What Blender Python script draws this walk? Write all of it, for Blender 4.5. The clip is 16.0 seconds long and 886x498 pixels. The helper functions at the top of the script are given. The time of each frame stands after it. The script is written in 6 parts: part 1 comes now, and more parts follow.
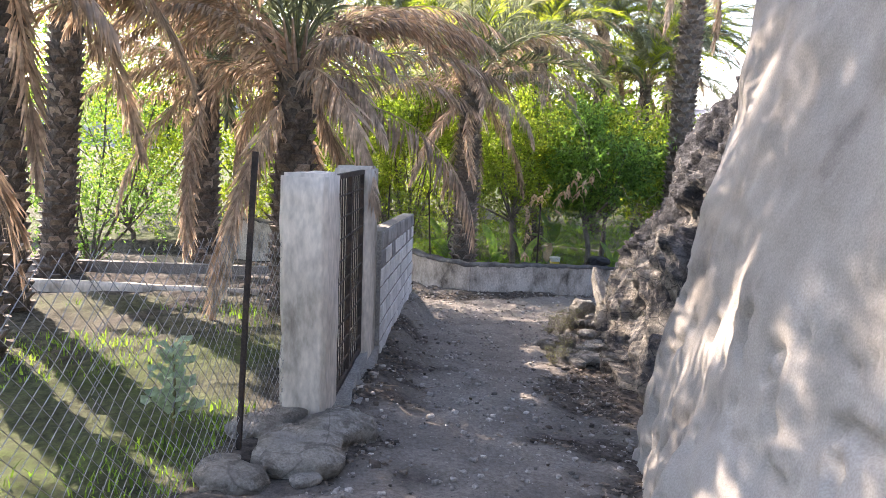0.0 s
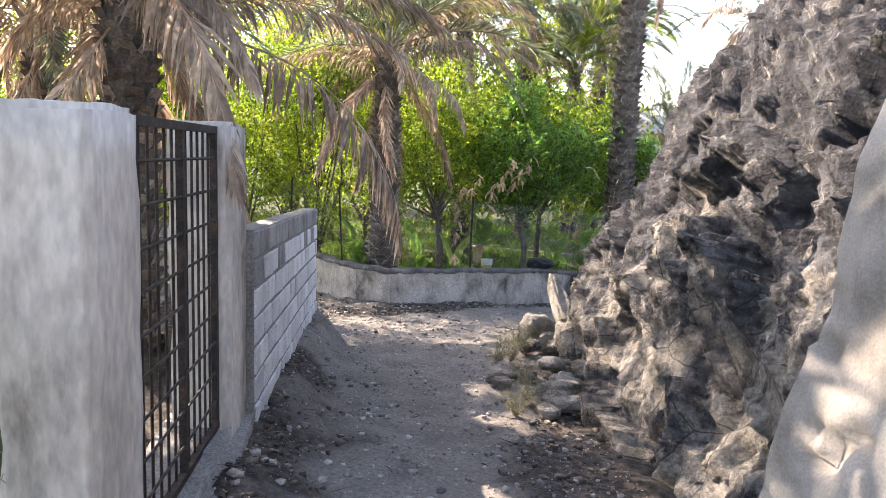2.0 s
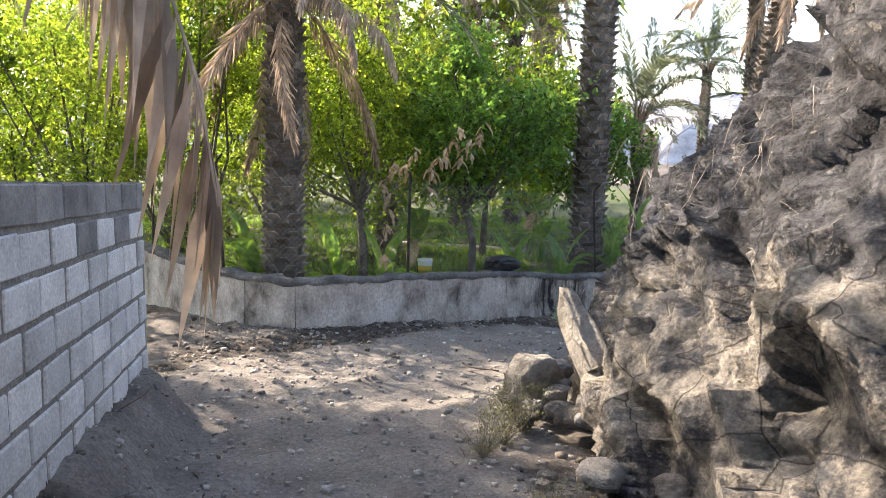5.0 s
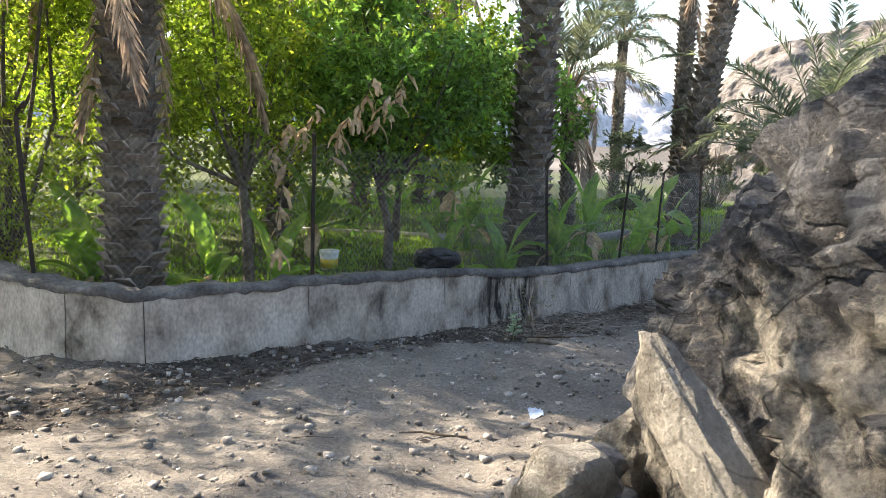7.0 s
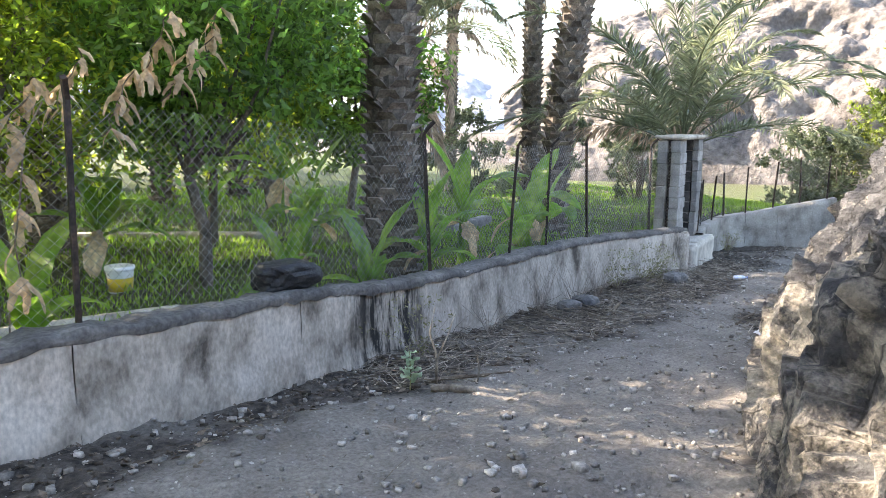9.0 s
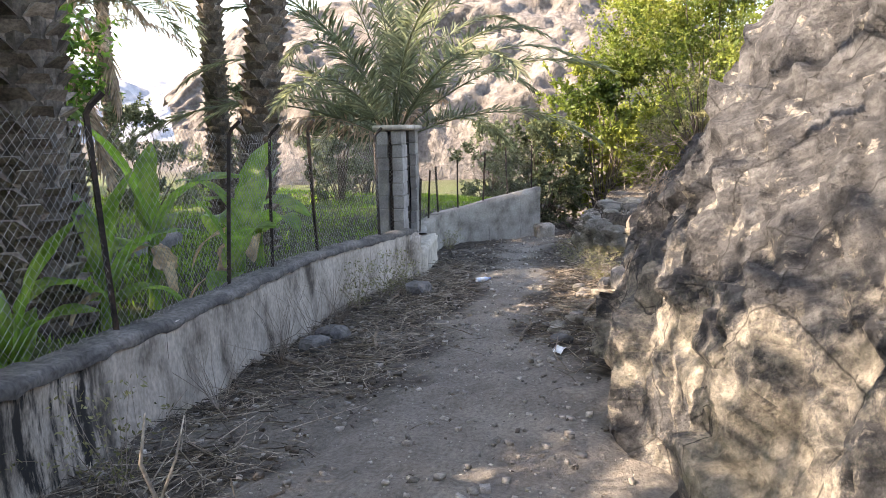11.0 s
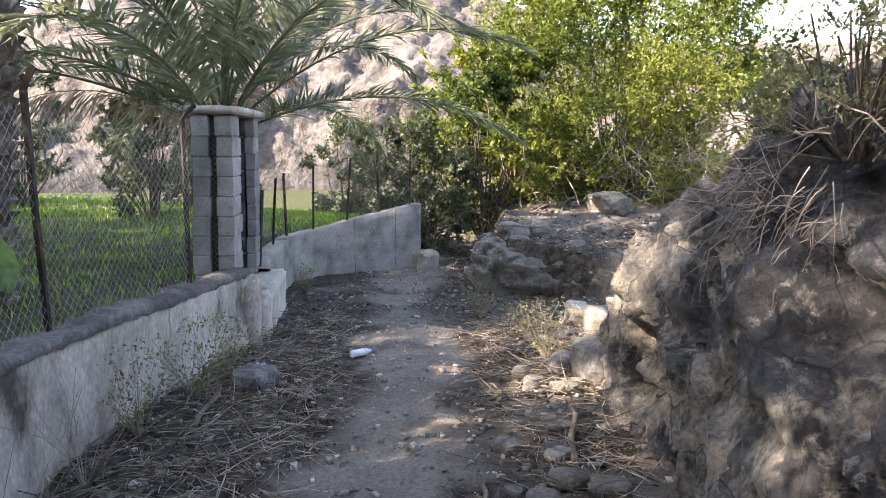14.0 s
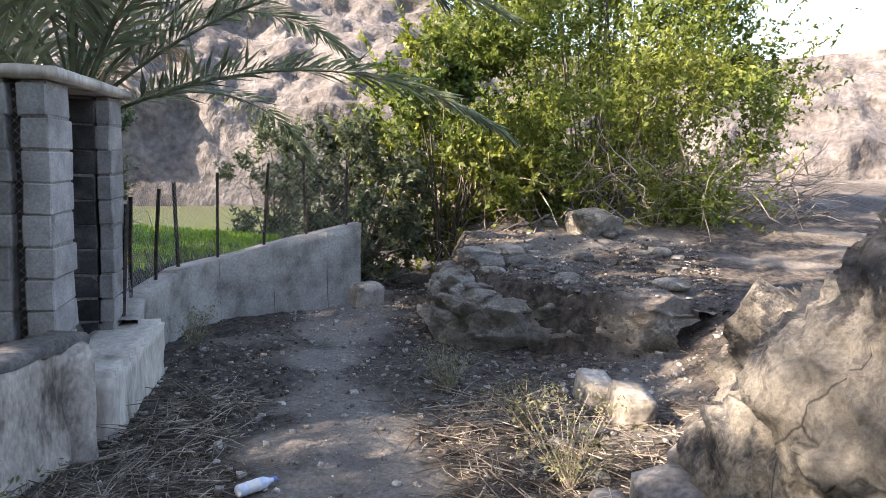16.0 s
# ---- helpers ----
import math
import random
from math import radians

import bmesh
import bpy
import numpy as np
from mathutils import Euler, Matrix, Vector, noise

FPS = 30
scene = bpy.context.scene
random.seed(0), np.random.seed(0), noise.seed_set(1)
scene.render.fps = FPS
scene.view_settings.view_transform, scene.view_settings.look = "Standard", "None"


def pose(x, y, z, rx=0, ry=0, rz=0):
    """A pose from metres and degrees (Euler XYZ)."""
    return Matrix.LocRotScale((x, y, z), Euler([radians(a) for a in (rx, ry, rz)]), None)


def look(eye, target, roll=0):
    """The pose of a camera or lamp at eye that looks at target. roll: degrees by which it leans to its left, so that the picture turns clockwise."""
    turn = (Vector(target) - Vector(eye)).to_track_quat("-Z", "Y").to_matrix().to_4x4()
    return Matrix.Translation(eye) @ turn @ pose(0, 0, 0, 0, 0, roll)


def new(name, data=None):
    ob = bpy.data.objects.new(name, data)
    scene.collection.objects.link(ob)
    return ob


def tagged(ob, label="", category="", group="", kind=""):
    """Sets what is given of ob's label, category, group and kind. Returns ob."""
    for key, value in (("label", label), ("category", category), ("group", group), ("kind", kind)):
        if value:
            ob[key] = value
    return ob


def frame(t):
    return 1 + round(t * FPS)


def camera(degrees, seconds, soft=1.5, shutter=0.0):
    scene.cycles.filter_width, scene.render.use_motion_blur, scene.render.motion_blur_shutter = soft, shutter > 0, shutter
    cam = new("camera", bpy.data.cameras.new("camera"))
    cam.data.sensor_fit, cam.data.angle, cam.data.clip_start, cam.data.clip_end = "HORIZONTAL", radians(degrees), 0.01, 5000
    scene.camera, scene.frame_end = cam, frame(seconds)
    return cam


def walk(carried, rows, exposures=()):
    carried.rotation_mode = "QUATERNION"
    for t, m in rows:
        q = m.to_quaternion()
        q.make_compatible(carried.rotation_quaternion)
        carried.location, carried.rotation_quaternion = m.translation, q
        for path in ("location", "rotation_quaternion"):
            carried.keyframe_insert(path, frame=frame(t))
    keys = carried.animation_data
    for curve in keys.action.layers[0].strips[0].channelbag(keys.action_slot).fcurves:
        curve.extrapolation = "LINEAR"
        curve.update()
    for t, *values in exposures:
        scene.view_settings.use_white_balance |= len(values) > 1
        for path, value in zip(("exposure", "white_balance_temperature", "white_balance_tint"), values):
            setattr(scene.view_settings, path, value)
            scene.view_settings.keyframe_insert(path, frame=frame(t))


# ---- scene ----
cam = camera(60.6, 16.0, 0.6)
METRES, EYE, TILT, LEAN, TURN = 22.0, 1.5, 0.0, 0.0, 0.0
EXPOSURE = 2.2
ROWS = [
    (0.0, 0.0, 0.0, 0.0, 0.27, -7.53, -2.02),
    (0.5, 0.0025, 0.0295, -0.0031, -0.51, -7.98, -2.27),
    (1.0, 0.0036, 0.0607, -0.0072, -1.53, -8.41, -2.28),
    (1.5, 0.004, 0.0941, -0.011, -3.27, -7.99, -2.11),
    (2.0, 0.0022, 0.1294, -0.0157, -6.07, -7.2, -1.68),
    (2.5, 0.0046, 0.1615, -0.0186, -7.8, -6.79, -2.09),
    (3.0, 0.0074, 0.1927, -0.0232, -9.26, -6.47, -2.54),
    (3.5, 0.0145, 0.2227, -0.0261, -10.28, -6.45, -1.91),
    (6.0, 0.0231, 0.3859, -0.0461, -15.04, -8.49, -0.6),
    (6.5, 0.0282, 0.4183, -0.0484, -18.03, -8.84, -1.05),
    (7.0, 0.0356, 0.4499, -0.0506, -20.36, -8.68, -1.38),
    (7.5, 0.0423, 0.482, -0.0531, -22.97, -9.05, -1.13),
    (8.0, 0.0511, 0.513, -0.0558, -25.27, -9.16, -1.43),
    (8.5, 0.0573, 0.5424, -0.0598, -29.21, -9.41, -1.65),
    (9.0, 0.0679, 0.57, -0.0627, -34.37, -9.37, -0.32),
    (9.5, 0.0727, 0.5969, -0.0637, -41.55, -9.4, 0.7),
    (10.0, 0.0846, 0.6197, -0.0673, -48.74, -9.63, 1.23),
    (12.5, 0.1945, 0.7175, -0.0775, -66.09, -8.18, -0.65),
    (13.0, 0.2199, 0.7342, -0.0794, -67.85, -8.47, -1.19),
    (13.5, 0.246, 0.7457, -0.0807, -69.79, -8.34, -0.95),
    (14.0, 0.2742, 0.7581, -0.0833, -70.2, -8.32, -0.97),
    (14.5, 0.3047, 0.7692, -0.085, -70.66, -8.95, -1.04),
    (15.0, 0.3334, 0.78, -0.0868, -70.95, -8.84, -1.57),
    (15.5, 0.3634, 0.7928, -0.0884, -72.7, -7.67, -1.77),
    (16.0, 0.3924, 0.8038, -0.0923, -74.61, -6.97, -1.48),
]
walk(cam, [(t, pose(0, 0, EYE, TILT, LEAN, TURN) @ pose(METRES * x, METRES * y, METRES * z, 90 + pitch, roll, yaw)) for t, x, y, z, yaw, pitch, roll in ROWS],
     [(t, EXPOSURE + d, k, tint) for t, d, k, tint in ((0.0, 0.0, 7000, 22), (2.0, 0.22, 7150, 21), (3.0, 0.38, 7100, 22), (6.0, -0.03, 7250, 14), (7.3, 0.08, 7200, 12), (8.5, 0.5, 6900, 14), (9.5, 0.9, 7700, 16), (10.2, 0.6, 7900, 18), (12.5, 0.3, 7500, 19), (14.0, 0.27, 7300, 20), (16.0, 0.0, 7100, 19))])

# ---------------------------------------------------------------- light
SUN_AZ, SUN_EL = -41.0, 33.0          # degrees from +y towards +x, above the horizon
sd = Vector((math.sin(radians(SUN_AZ)) * math.cos(radians(SUN_EL)), math.cos(radians(SUN_AZ)) * math.cos(radians(SUN_EL)), math.sin(radians(SUN_EL))))
world = bpy.data.worlds.new("sky")
scene.world = world
world.use_nodes = True
wn = world.node_tree.nodes
sky = wn.new("ShaderNodeTexSky")
sky.sky_type, sky.sun_disc = "NISHITA", False
sky.sun_elevation, sky.sun_rotation = radians(SUN_EL), radians(SUN_AZ)
wn["Background"].inputs["Strength"].default_value = 0.15
world.node_tree.links.new(sky.outputs[0], wn["Background"].inputs["Color"])
sun_data = bpy.data.lights.new("sun", "SUN")
sun_data.energy, sun_data.angle, sun_data.color = 4.3, radians(0.5), (1.0, 0.93, 0.82)
sun = new("sun", sun_data)
sun.matrix_world = look(sd * 60, (0, 0, 0))


# ---------------------------------------------------------------- arithmetic
rng = np.random.default_rng(7)


def hash3(i, j, k, seed):
    h = (i * 374761393 + j * 668265263 + k * 2147483647 + seed * 974711) & 0xFFFFFFFF
    h = ((h ^ (h >> 13)) * 1274126177) & 0xFFFFFFFF
    h = ((h ^ (h >> 16)) * 2246822519) & 0xFFFFFFFF
    return ((h ^ (h >> 15)) & 0xFFFFFF) / float(0xFFFFFF)


def vnoise(p, seed=0):
    """Smooth noise from -1 to 1 at the rows of p."""
    p = np.asarray(p, float)
    f = np.floor(p)
    i = f.astype(np.int64)
    w = p - f
    w = w * w * (3 - 2 * w)
    total = 0
    for a in (0, 1):
        for b in (0, 1):
            for c in (0, 1):
                k = (w[:, 0] if a else 1 - w[:, 0]) * (w[:, 1] if b else 1 - w[:, 1]) * (w[:, 2] if c else 1 - w[:, 2])
                total = total + k * hash3(i[:, 0] + a, i[:, 1] + b, i[:, 2] + c, seed)
    return total * 2 - 1


def fbm(p, octaves=4, seed=0, ridged=False):
    total, amp, q = 0, 1.0, np.array(p, float)
    for o in range(octaves):
        n = vnoise(q, seed + o)
        total = total + amp * ((1 - 2 * np.abs(n)) if ridged else n)
        q, amp = q * 2.03 + 17.3, amp * 0.5
    return total


def xyz(x, y, z=0.0):
    x, y = np.broadcast_arrays(np.asarray(x, float), np.asarray(y, float))
    return np.stack([x.ravel(), y.ravel(), np.broadcast_to(z, x.shape).ravel()], 1)


def smooth(a, b, v):
    u = np.clip((np.asarray(v, float) - a) / (b - a), 0, 1)
    return u * u * (3 - 2 * u)


# ---------------------------------------------------------------- the lie of the land
FALL_AT = [-30, 0, 3.4, 7.5, 9.1, 11.1, 12.4, 14.8, 15.6, 17.7, 19.4, 20.9, 22.4, 25.1, 28, 60]
FALL_Z = [0.8, -0.03, -0.52, -1.04, -1.2, -1.37, -1.56, -1.66, -1.75, -1.94, -2.09, -2.2, -2.26, -2.45, -2.55, -2.8]
PARAPET = [(-6.5, 22.5), (-3.6, 21.0), (-1.9, 19.4), (-0.95, 17.9), (-0.2, 17.05), (0.58, 16.6), (1.3, 16.78), (2.2, 17.05), (3.7, 17.65), (4.5, 18.0), (5.1, 18.38), (7.6, 19.45), (9.2, 20.1), (12.45, 20.98)]
PARAPET_TOP = [-0.75, -0.78, -0.82, -0.9, -0.98, -1.04, -1.04, -1.06, -1.15, -1.24, -1.36, -1.44, -1.5, -1.68]
FAR_WALL = [(13.95, 21.75), (14.8, 22.3), (16.0, 22.65), (16.65, 22.6), (17.2, 22.15), (18.06, 21.38)]
FAR_WALL_TOP = [-1.95, -1.92, -1.84, -1.82, -1.66, -1.44]
LINE = PARAPET + FAR_WALL + [(21.5, 23.5), (40, 27), (90, 30)]


def fall(x, y):
    return np.interp(0.8 * np.asarray(y, float) + 0.6 * np.maximum(0, x), FALL_AT, FALL_Z)


def beyond(x, y):
    """Distance behind the parapet's line (positive in the garden)."""
    lx, ly = np.array(LINE).T
    return (np.asarray(y, float) - np.interp(x, lx, ly)) * 0.86


def land(x, y, rough=True):
    x, y = np.asarray(x, float), np.asarray(y, float)
    shape = np.broadcast(x, y).shape
    x, y = np.broadcast_to(x, shape).ravel(), np.broadcast_to(y, shape).ravel()
    z = fall(x, y)
    p = xyz(x, y)
    # bank below the block wall and the garden beside the fence
    edge = -0.14 + 0.1 * vnoise(p * 1.3, 3)
    up = smooth(0.0, 1.0, (edge - x) / 0.42) * smooth(13.0, 12.6, y)
    bank = np.where(y > 4.0, np.interp(y, [4, 6, 8, 13], [-0.5, -0.62, -0.7, -0.95]), z + 0.06)
    z = z * (1 - up) + np.maximum(bank, z) * up
    yard = smooth(-1.25, -1.75, x) * smooth(12.9, 12.3, y)
    z = z * (1 - yard) + (-0.62 + 0.05 * vnoise(p * 0.8, 5) - 0.03 * np.maximum(0, -x - 2)) * yard

    # garden behind the parapet
    g = smooth(0.1, 0.5, beyond(x, y)) * smooth(26, 18.5, x)
    z = z * (1 - g) + (-1.66 - 0.012 * np.clip(x, -5, 40) + 0.06 * vnoise(p * 0.5, 9)) * g
    # the rock ledge past the outcrop
    lx, ly = np.array([(11.5, 16.9), (13.2, 17.3), (15.0, 17.75), (15.75, 18.0), (16.1, 19.5), (17.2, 20.1), (19, 20.6), (24, 21.5), (60, 22)]).T
    below = np.interp(x, lx, ly) - y + 0.25 * vnoise(p * 1.1, 11)
    step = np.interp(x, [11.5, 14.5, 15.6, 16.2, 18], [1.8, 1.5, 1.2, 0.3, 0.4])
    rise = smooth(0, 1, below / step) * smooth(11.3, 12.6, x)
    top = np.interp(x, [12, 15, 18, 22, 40], [-1.78, -1.78, -1.8, -1.5, -1.1])
    z = z * (1 - rise) + np.maximum(top, z) * rise
    if rough:
        near = smooth(60, 30, np.hypot(x - 5, y - 12))
        z = z + near * (0.035 * fbm(p * 2.1, 3, 21) + 0.02 * fbm(p * 8, 3, 31) + 0.02 * rise * fbm(p * 4, 3, 35, True))
    return z.reshape(shape)


def ground_z(x, y):
    return float(land(np.array([x]), np.array([y]))[0])


# ---------------------------------------------------------------- materials
def material(name, cols, scale=3.0, fine=40.0, rough=0.9, bump=0.4, bscale=35.0, dist=0.02, vary=0.0, trans=0.0, metal=0.0, spec=0.3, stretch=(1, 1, 1), mottle=0.35, per="island", cracks=0.0):
    """Two scales of noise through a ramp of colours, with bump; vary: brightness from piece to piece."""
    m = bpy.data.materials.new(name)
    m.use_nodes = True
    nt, n, link = m.node_tree, m.node_tree.nodes, m.node_tree.links.new
    bsdf = n["Principled BSDF"]
    geo = n.new("ShaderNodeNewGeometry")
    mapping = n.new("ShaderNodeMapping")
    mapping.inputs["Scale"].default_value = stretch
    link(geo.outputs["Position"], mapping.inputs["Vector"])
    big = n.new("ShaderNodeTexNoise")
    big.inputs["Scale"].default_value, big.inputs["Detail"].default_value, big.inputs["Roughness"].default_value = scale, 7, 0.62
    link(mapping.outputs[0], big.inputs["Vector"])
    ramp = n.new("ShaderNodeValToRGB")
    e = ramp.color_ramp.elements
    lo, hi = 0.32, 0.68
    for k, c in enumerate(cols):
        at = lo + (hi - lo) * k / max(1, len(cols) - 1)
        if k < 2:
            e[k].position = at
        else:
            e.new(at)
    for el, c in zip(e, cols):
        el.color = (*c, 1)
    link(big.outputs["Fac"], ramp.inputs[0])
    small = n.new("ShaderNodeTexNoise")
    small.inputs["Scale"].default_value, small.inputs["Detail"].default_value = fine, 5
    link(mapping.outputs[0], small.inputs["Vector"])
    gain = n.new("ShaderNodeMapRange")
    gain.inputs["From Min"].default_value, gain.inputs["From Max"].default_value = 0.3, 0.7
    gain.inputs["To Min"].default_value, gain.inputs["To Max"].default_value = 1 - mottle, 1 + mottle
    link(small.outputs["Fac"], gain.inputs["Value"])
    value = gain.outputs[0]
    if vary:
        src = geo.outputs["Random Per Island"]
        if per == "object":
            src = n.new("ShaderNodeObjectInfo").outputs["Random"]
        r = n.new("ShaderNodeMapRange")
        r.inputs["To Min"].default_value, r.inputs["To Max"].default_value = 1 - vary, 1 + vary
        link(src, r.inputs["Value"])
        mul = n.new("ShaderNodeMath")
        mul.operation = "MULTIPLY"
        link(value, mul.inputs[0])
        link(r.outputs[0], mul.inputs[1])
        value = mul.outputs[0]
    if cracks:
        vor = n.new("ShaderNodeTexVoronoi")
        vor.feature, vor.inputs["Scale"].default_value = "DISTANCE_TO_EDGE", cracks
        link(mapping.outputs[0], vor.inputs["Vector"])
        cr = n.new("ShaderNodeMapRange")
        cr.inputs["From Max"].default_value, cr.inputs["To Min"].default_value = 0.06, 0.35
        link(vor.outputs["Distance"], cr.inputs["Value"])
        mul = n.new("ShaderNodeMath")
        mul.operation = "MULTIPLY"
        link(value, mul.inputs[0])
        link(cr.outputs[0], mul.inputs[1])
        value = mul.outputs[0]
    hsv = n.new("ShaderNodeHueSaturation")
    link(ramp.outputs[0], hsv.inputs["Color"])
    link(value, hsv.inputs["Value"])
    link(hsv.outputs[0], bsdf.inputs["Base Color"])
    bsdf.inputs["Roughness"].default_value, bsdf.inputs["Metallic"].default_value = rough, metal
    bsdf.inputs["Specular IOR Level"].default_value = spec
    if bump:
        bn = n.new("ShaderNodeTexNoise")
        bn.inputs["Scale"].default_value, bn.inputs["Detail"].default_value, bn.inputs["Roughness"].default_value = bscale, 8, 0.65
        link(mapping.outputs[0], bn.inputs["Vector"])
        bp = n.new("ShaderNodeBump")
        bp.inputs["Strength"].default_value, bp.inputs["Distance"].default_value = bump, dist
        link(bn.outputs["Fac"], bp.inputs["Height"])
        link(bp.outputs[0], bsdf.inputs["Normal"])
    if trans:
        tr = n.new("ShaderNodeBsdfTranslucent")
        boost = n.new("ShaderNodeHueSaturation")
        boost.inputs["Saturation"].default_value, boost.inputs["Value"].default_value = 1.1, 2.7
        link(hsv.outputs[0], boost.inputs["Color"])
        link(boost.outputs[0], tr.inputs["Color"])
        mix = n.new("ShaderNodeMixShader")
        mix.inputs[0].default_value = trans
        link(bsdf.outputs[0], mix.inputs[1])
        link(tr.outputs[0], mix.inputs[2])
        link(mix.outputs[0], n["Material Output"].inputs["Surface"])
    return m


def mix_colour(nt, fac, a, b):
    m = nt.nodes.new("ShaderNodeMix")
    m.data_type = "RGBA"
    for sock, val in ((m.inputs["Factor"], fac), (m.inputs["A"], a), (m.inputs["B"], b)):
        if isinstance(val, tuple):
            sock.default_value = (*val, 1)
        elif isinstance(val, float):
            sock.default_value = val
        else:
            nt.links.new(val, sock)
    return m.outputs["Result"]


def noise_fac(nt, vector, scale, lo, hi, detail=7.0, rough=0.62):
    t = nt.nodes.new("ShaderNodeTexNoise")
    t.inputs["Scale"].default_value, t.inputs["Detail"].default_value, t.inputs["Roughness"].default_value = scale, detail, rough
    nt.links.new(vector, t.inputs["Vector"])
    r = nt.nodes.new("ShaderNodeMapRange")
    r.inputs["From Min"].default_value, r.inputs["From Max"].default_value = lo, hi
    nt.links.new(t.outputs["Fac"], r.inputs["Value"])
    return r.outputs[0], t.outputs["Fac"]


def bumped(nt, heights, dist):
    """Chained bumps: (height socket, strength)."""
    prev = None
    for h, k in heights:
        b = nt.nodes.new("ShaderNodeBump")
        b.inputs["Strength"].default_value, b.inputs["Distance"].default_value = k, dist
        nt.links.new(h, b.inputs["Height"])
        if prev:
            nt.links.new(prev, b.inputs["Normal"])
        prev = b.outputs[0]
    nt.links.new(prev, nt.nodes["Principled BSDF"].inputs["Normal"])


def rock_material(name, dark, mid, pale, pale_at, masked=False):
    """Dark weathered rind over pale stone, with bedding lines and cracks; shade in crevices is put into the colour;
    masked: the mesh's own "pale" value says where the rind is gone.
    """
    m = bpy.data.materials.new(name)
    m.use_nodes = True
    nt = m.node_tree
    geo = nt.nodes.new("ShaderNodeNewGeometry")
    mp = nt.nodes.new("ShaderNodeMapping")
    mp.inputs["Rotation"].default_value = (0.35, -0.3, 0.4)
    nt.links.new(geo.outputs["Position"], mp.inputs["Vector"])
    v = mp.outputs[0]
    wob = nt.nodes.new("ShaderNodeTexNoise")
    wob.inputs["Scale"].default_value, wob.inputs["Detail"].default_value = 2.6, 6
    nt.links.new(v, wob.inputs["Vector"])
    warp = nt.nodes.new("ShaderNodeVectorMath")
    warp.operation = "MULTIPLY_ADD"
    nt.links.new(wob.outputs["Color"], warp.inputs[0])
    warp.inputs[1].default_value = (0.12, 0.12, 0.12)
    nt.links.new(v, warp.inputs[2])
    beds = nt.nodes.new("ShaderNodeMapping")
    beds.inputs["Scale"].default_value = (1.6, 1.6, 15.0)
    nt.links.new(warp.outputs[0], beds.inputs["Vector"])
    f1, _ = noise_fac(nt, v, 3.0, 0.36, 0.64, 9.0, 0.7)
    lines, hl = noise_fac(nt, beds.outputs[0], 1.0, 0.4, 0.5, 5.0, 0.6)
    f3, h3 = noise_fac(nt, v, 46.0, 0.36, 0.6, 6.0, 0.7)
    f4, h4 = noise_fac(nt, v, 11.0, 0.36, 0.6, 9.0, 0.72)
    white, _ = noise_fac(nt, warp.outputs[0], 5.0, 0.58, 0.64, 9.0, 0.72)
    cracks = []
    for sc, wide in ((1.5, 0.012), (5.5, 0.03)):
        vor = nt.nodes.new("ShaderNodeTexVoronoi")
        vor.feature, vor.inputs["Scale"].default_value = "DISTANCE_TO_EDGE", sc
        nt.links.new(warp.outputs[0], vor.inputs["Vector"])
        c = nt.nodes.new("ShaderNodeMapRange")
        c.inputs["From Max"].default_value = wide * sc / 1.5
        nt.links.new(vor.outputs["Distance"], c.inputs["Value"])
        cracks.append(c.outputs[0])
    chip = nt.nodes.new("ShaderNodeMapping")
    chip.inputs["Scale"].default_value = (1.0, 1.0, 2.0)
    nt.links.new(warp.outputs[0], chip.inputs["Vector"])
    chips = nt.nodes.new("ShaderNodeTexVoronoi")
    chips.inputs["Scale"].default_value, chips.inputs["Detail"].default_value, chips.inputs["Roughness"].default_value = 5.0, 4.0, 0.7
    nt.links.new(chip.outputs[0], chips.inputs["Vector"])
    pit_shade = nt.nodes.new("ShaderNodeMapRange")
    pit_shade.inputs["From Min"].default_value, pit_shade.inputs["From Max"].default_value = 0.12, 0.42
    nt.links.new(chips.outputs["Distance"], pit_shade.inputs["Value"])
    _, hp = noise_fac(nt, warp.outputs[0], 2.4, 0, 1, 11.0, 0.72)
    edge = nt.nodes.new("ShaderNodeMapRange")
    if masked:
        at = nt.nodes.new("ShaderNodeAttribute")
        at.attribute_name = "pale"
        add = nt.nodes.new("ShaderNodeMath")
        add.operation = "MULTIPLY_ADD"
        nt.links.new(hp, add.inputs[0])
        add.inputs[1].default_value = 2.6
        nt.links.new(at.outputs["Fac"], add.inputs[2])
        nt.links.new(add.outputs[0], edge.inputs["Value"])
        edge.inputs["From Min"].default_value, edge.inputs["From Max"].default_value = 1.7, 1.95
    else:
        nt.links.new(hp, edge.inputs["Value"])
        edge.inputs["From Min"].default_value, edge.inputs["From Max"].default_value = pale_at, pale_at + 0.08
    rind = mix_colour(nt, f1, dark, mid)
    rind = mix_colour(nt, lines, mix_colour(nt, 0.6, rind, dark), rind)
    rind = mix_colour(nt, white, rind, mix_colour(nt, 0.55, mid, pale))
    bare = mix_colour(nt, f1, mix_colour(nt, 0.45, pale, mid), pale)
    bare = mix_colour(nt, f4, mix_colour(nt, 0.35, bare, dark), bare)
    col = mix_colour(nt, edge.outputs[0], rind, bare)
    col = mix_colour(nt, f3, mix_colour(nt, 0.4, col, dark), col)
    # hollows of the chipped relief are darkened here as painted shade
    col = mix_colour(nt, pit_shade.outputs[0], mix_colour(nt, 0.7, col, dark), col)
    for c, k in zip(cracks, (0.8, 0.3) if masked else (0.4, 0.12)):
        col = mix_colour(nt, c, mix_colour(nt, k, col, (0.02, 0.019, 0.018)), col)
    nt.links.new(col, nt.nodes["Principled BSDF"].inputs["Base Color"])
    nt.nodes["Principled BSDF"].inputs["Roughness"].default_value = 0.88
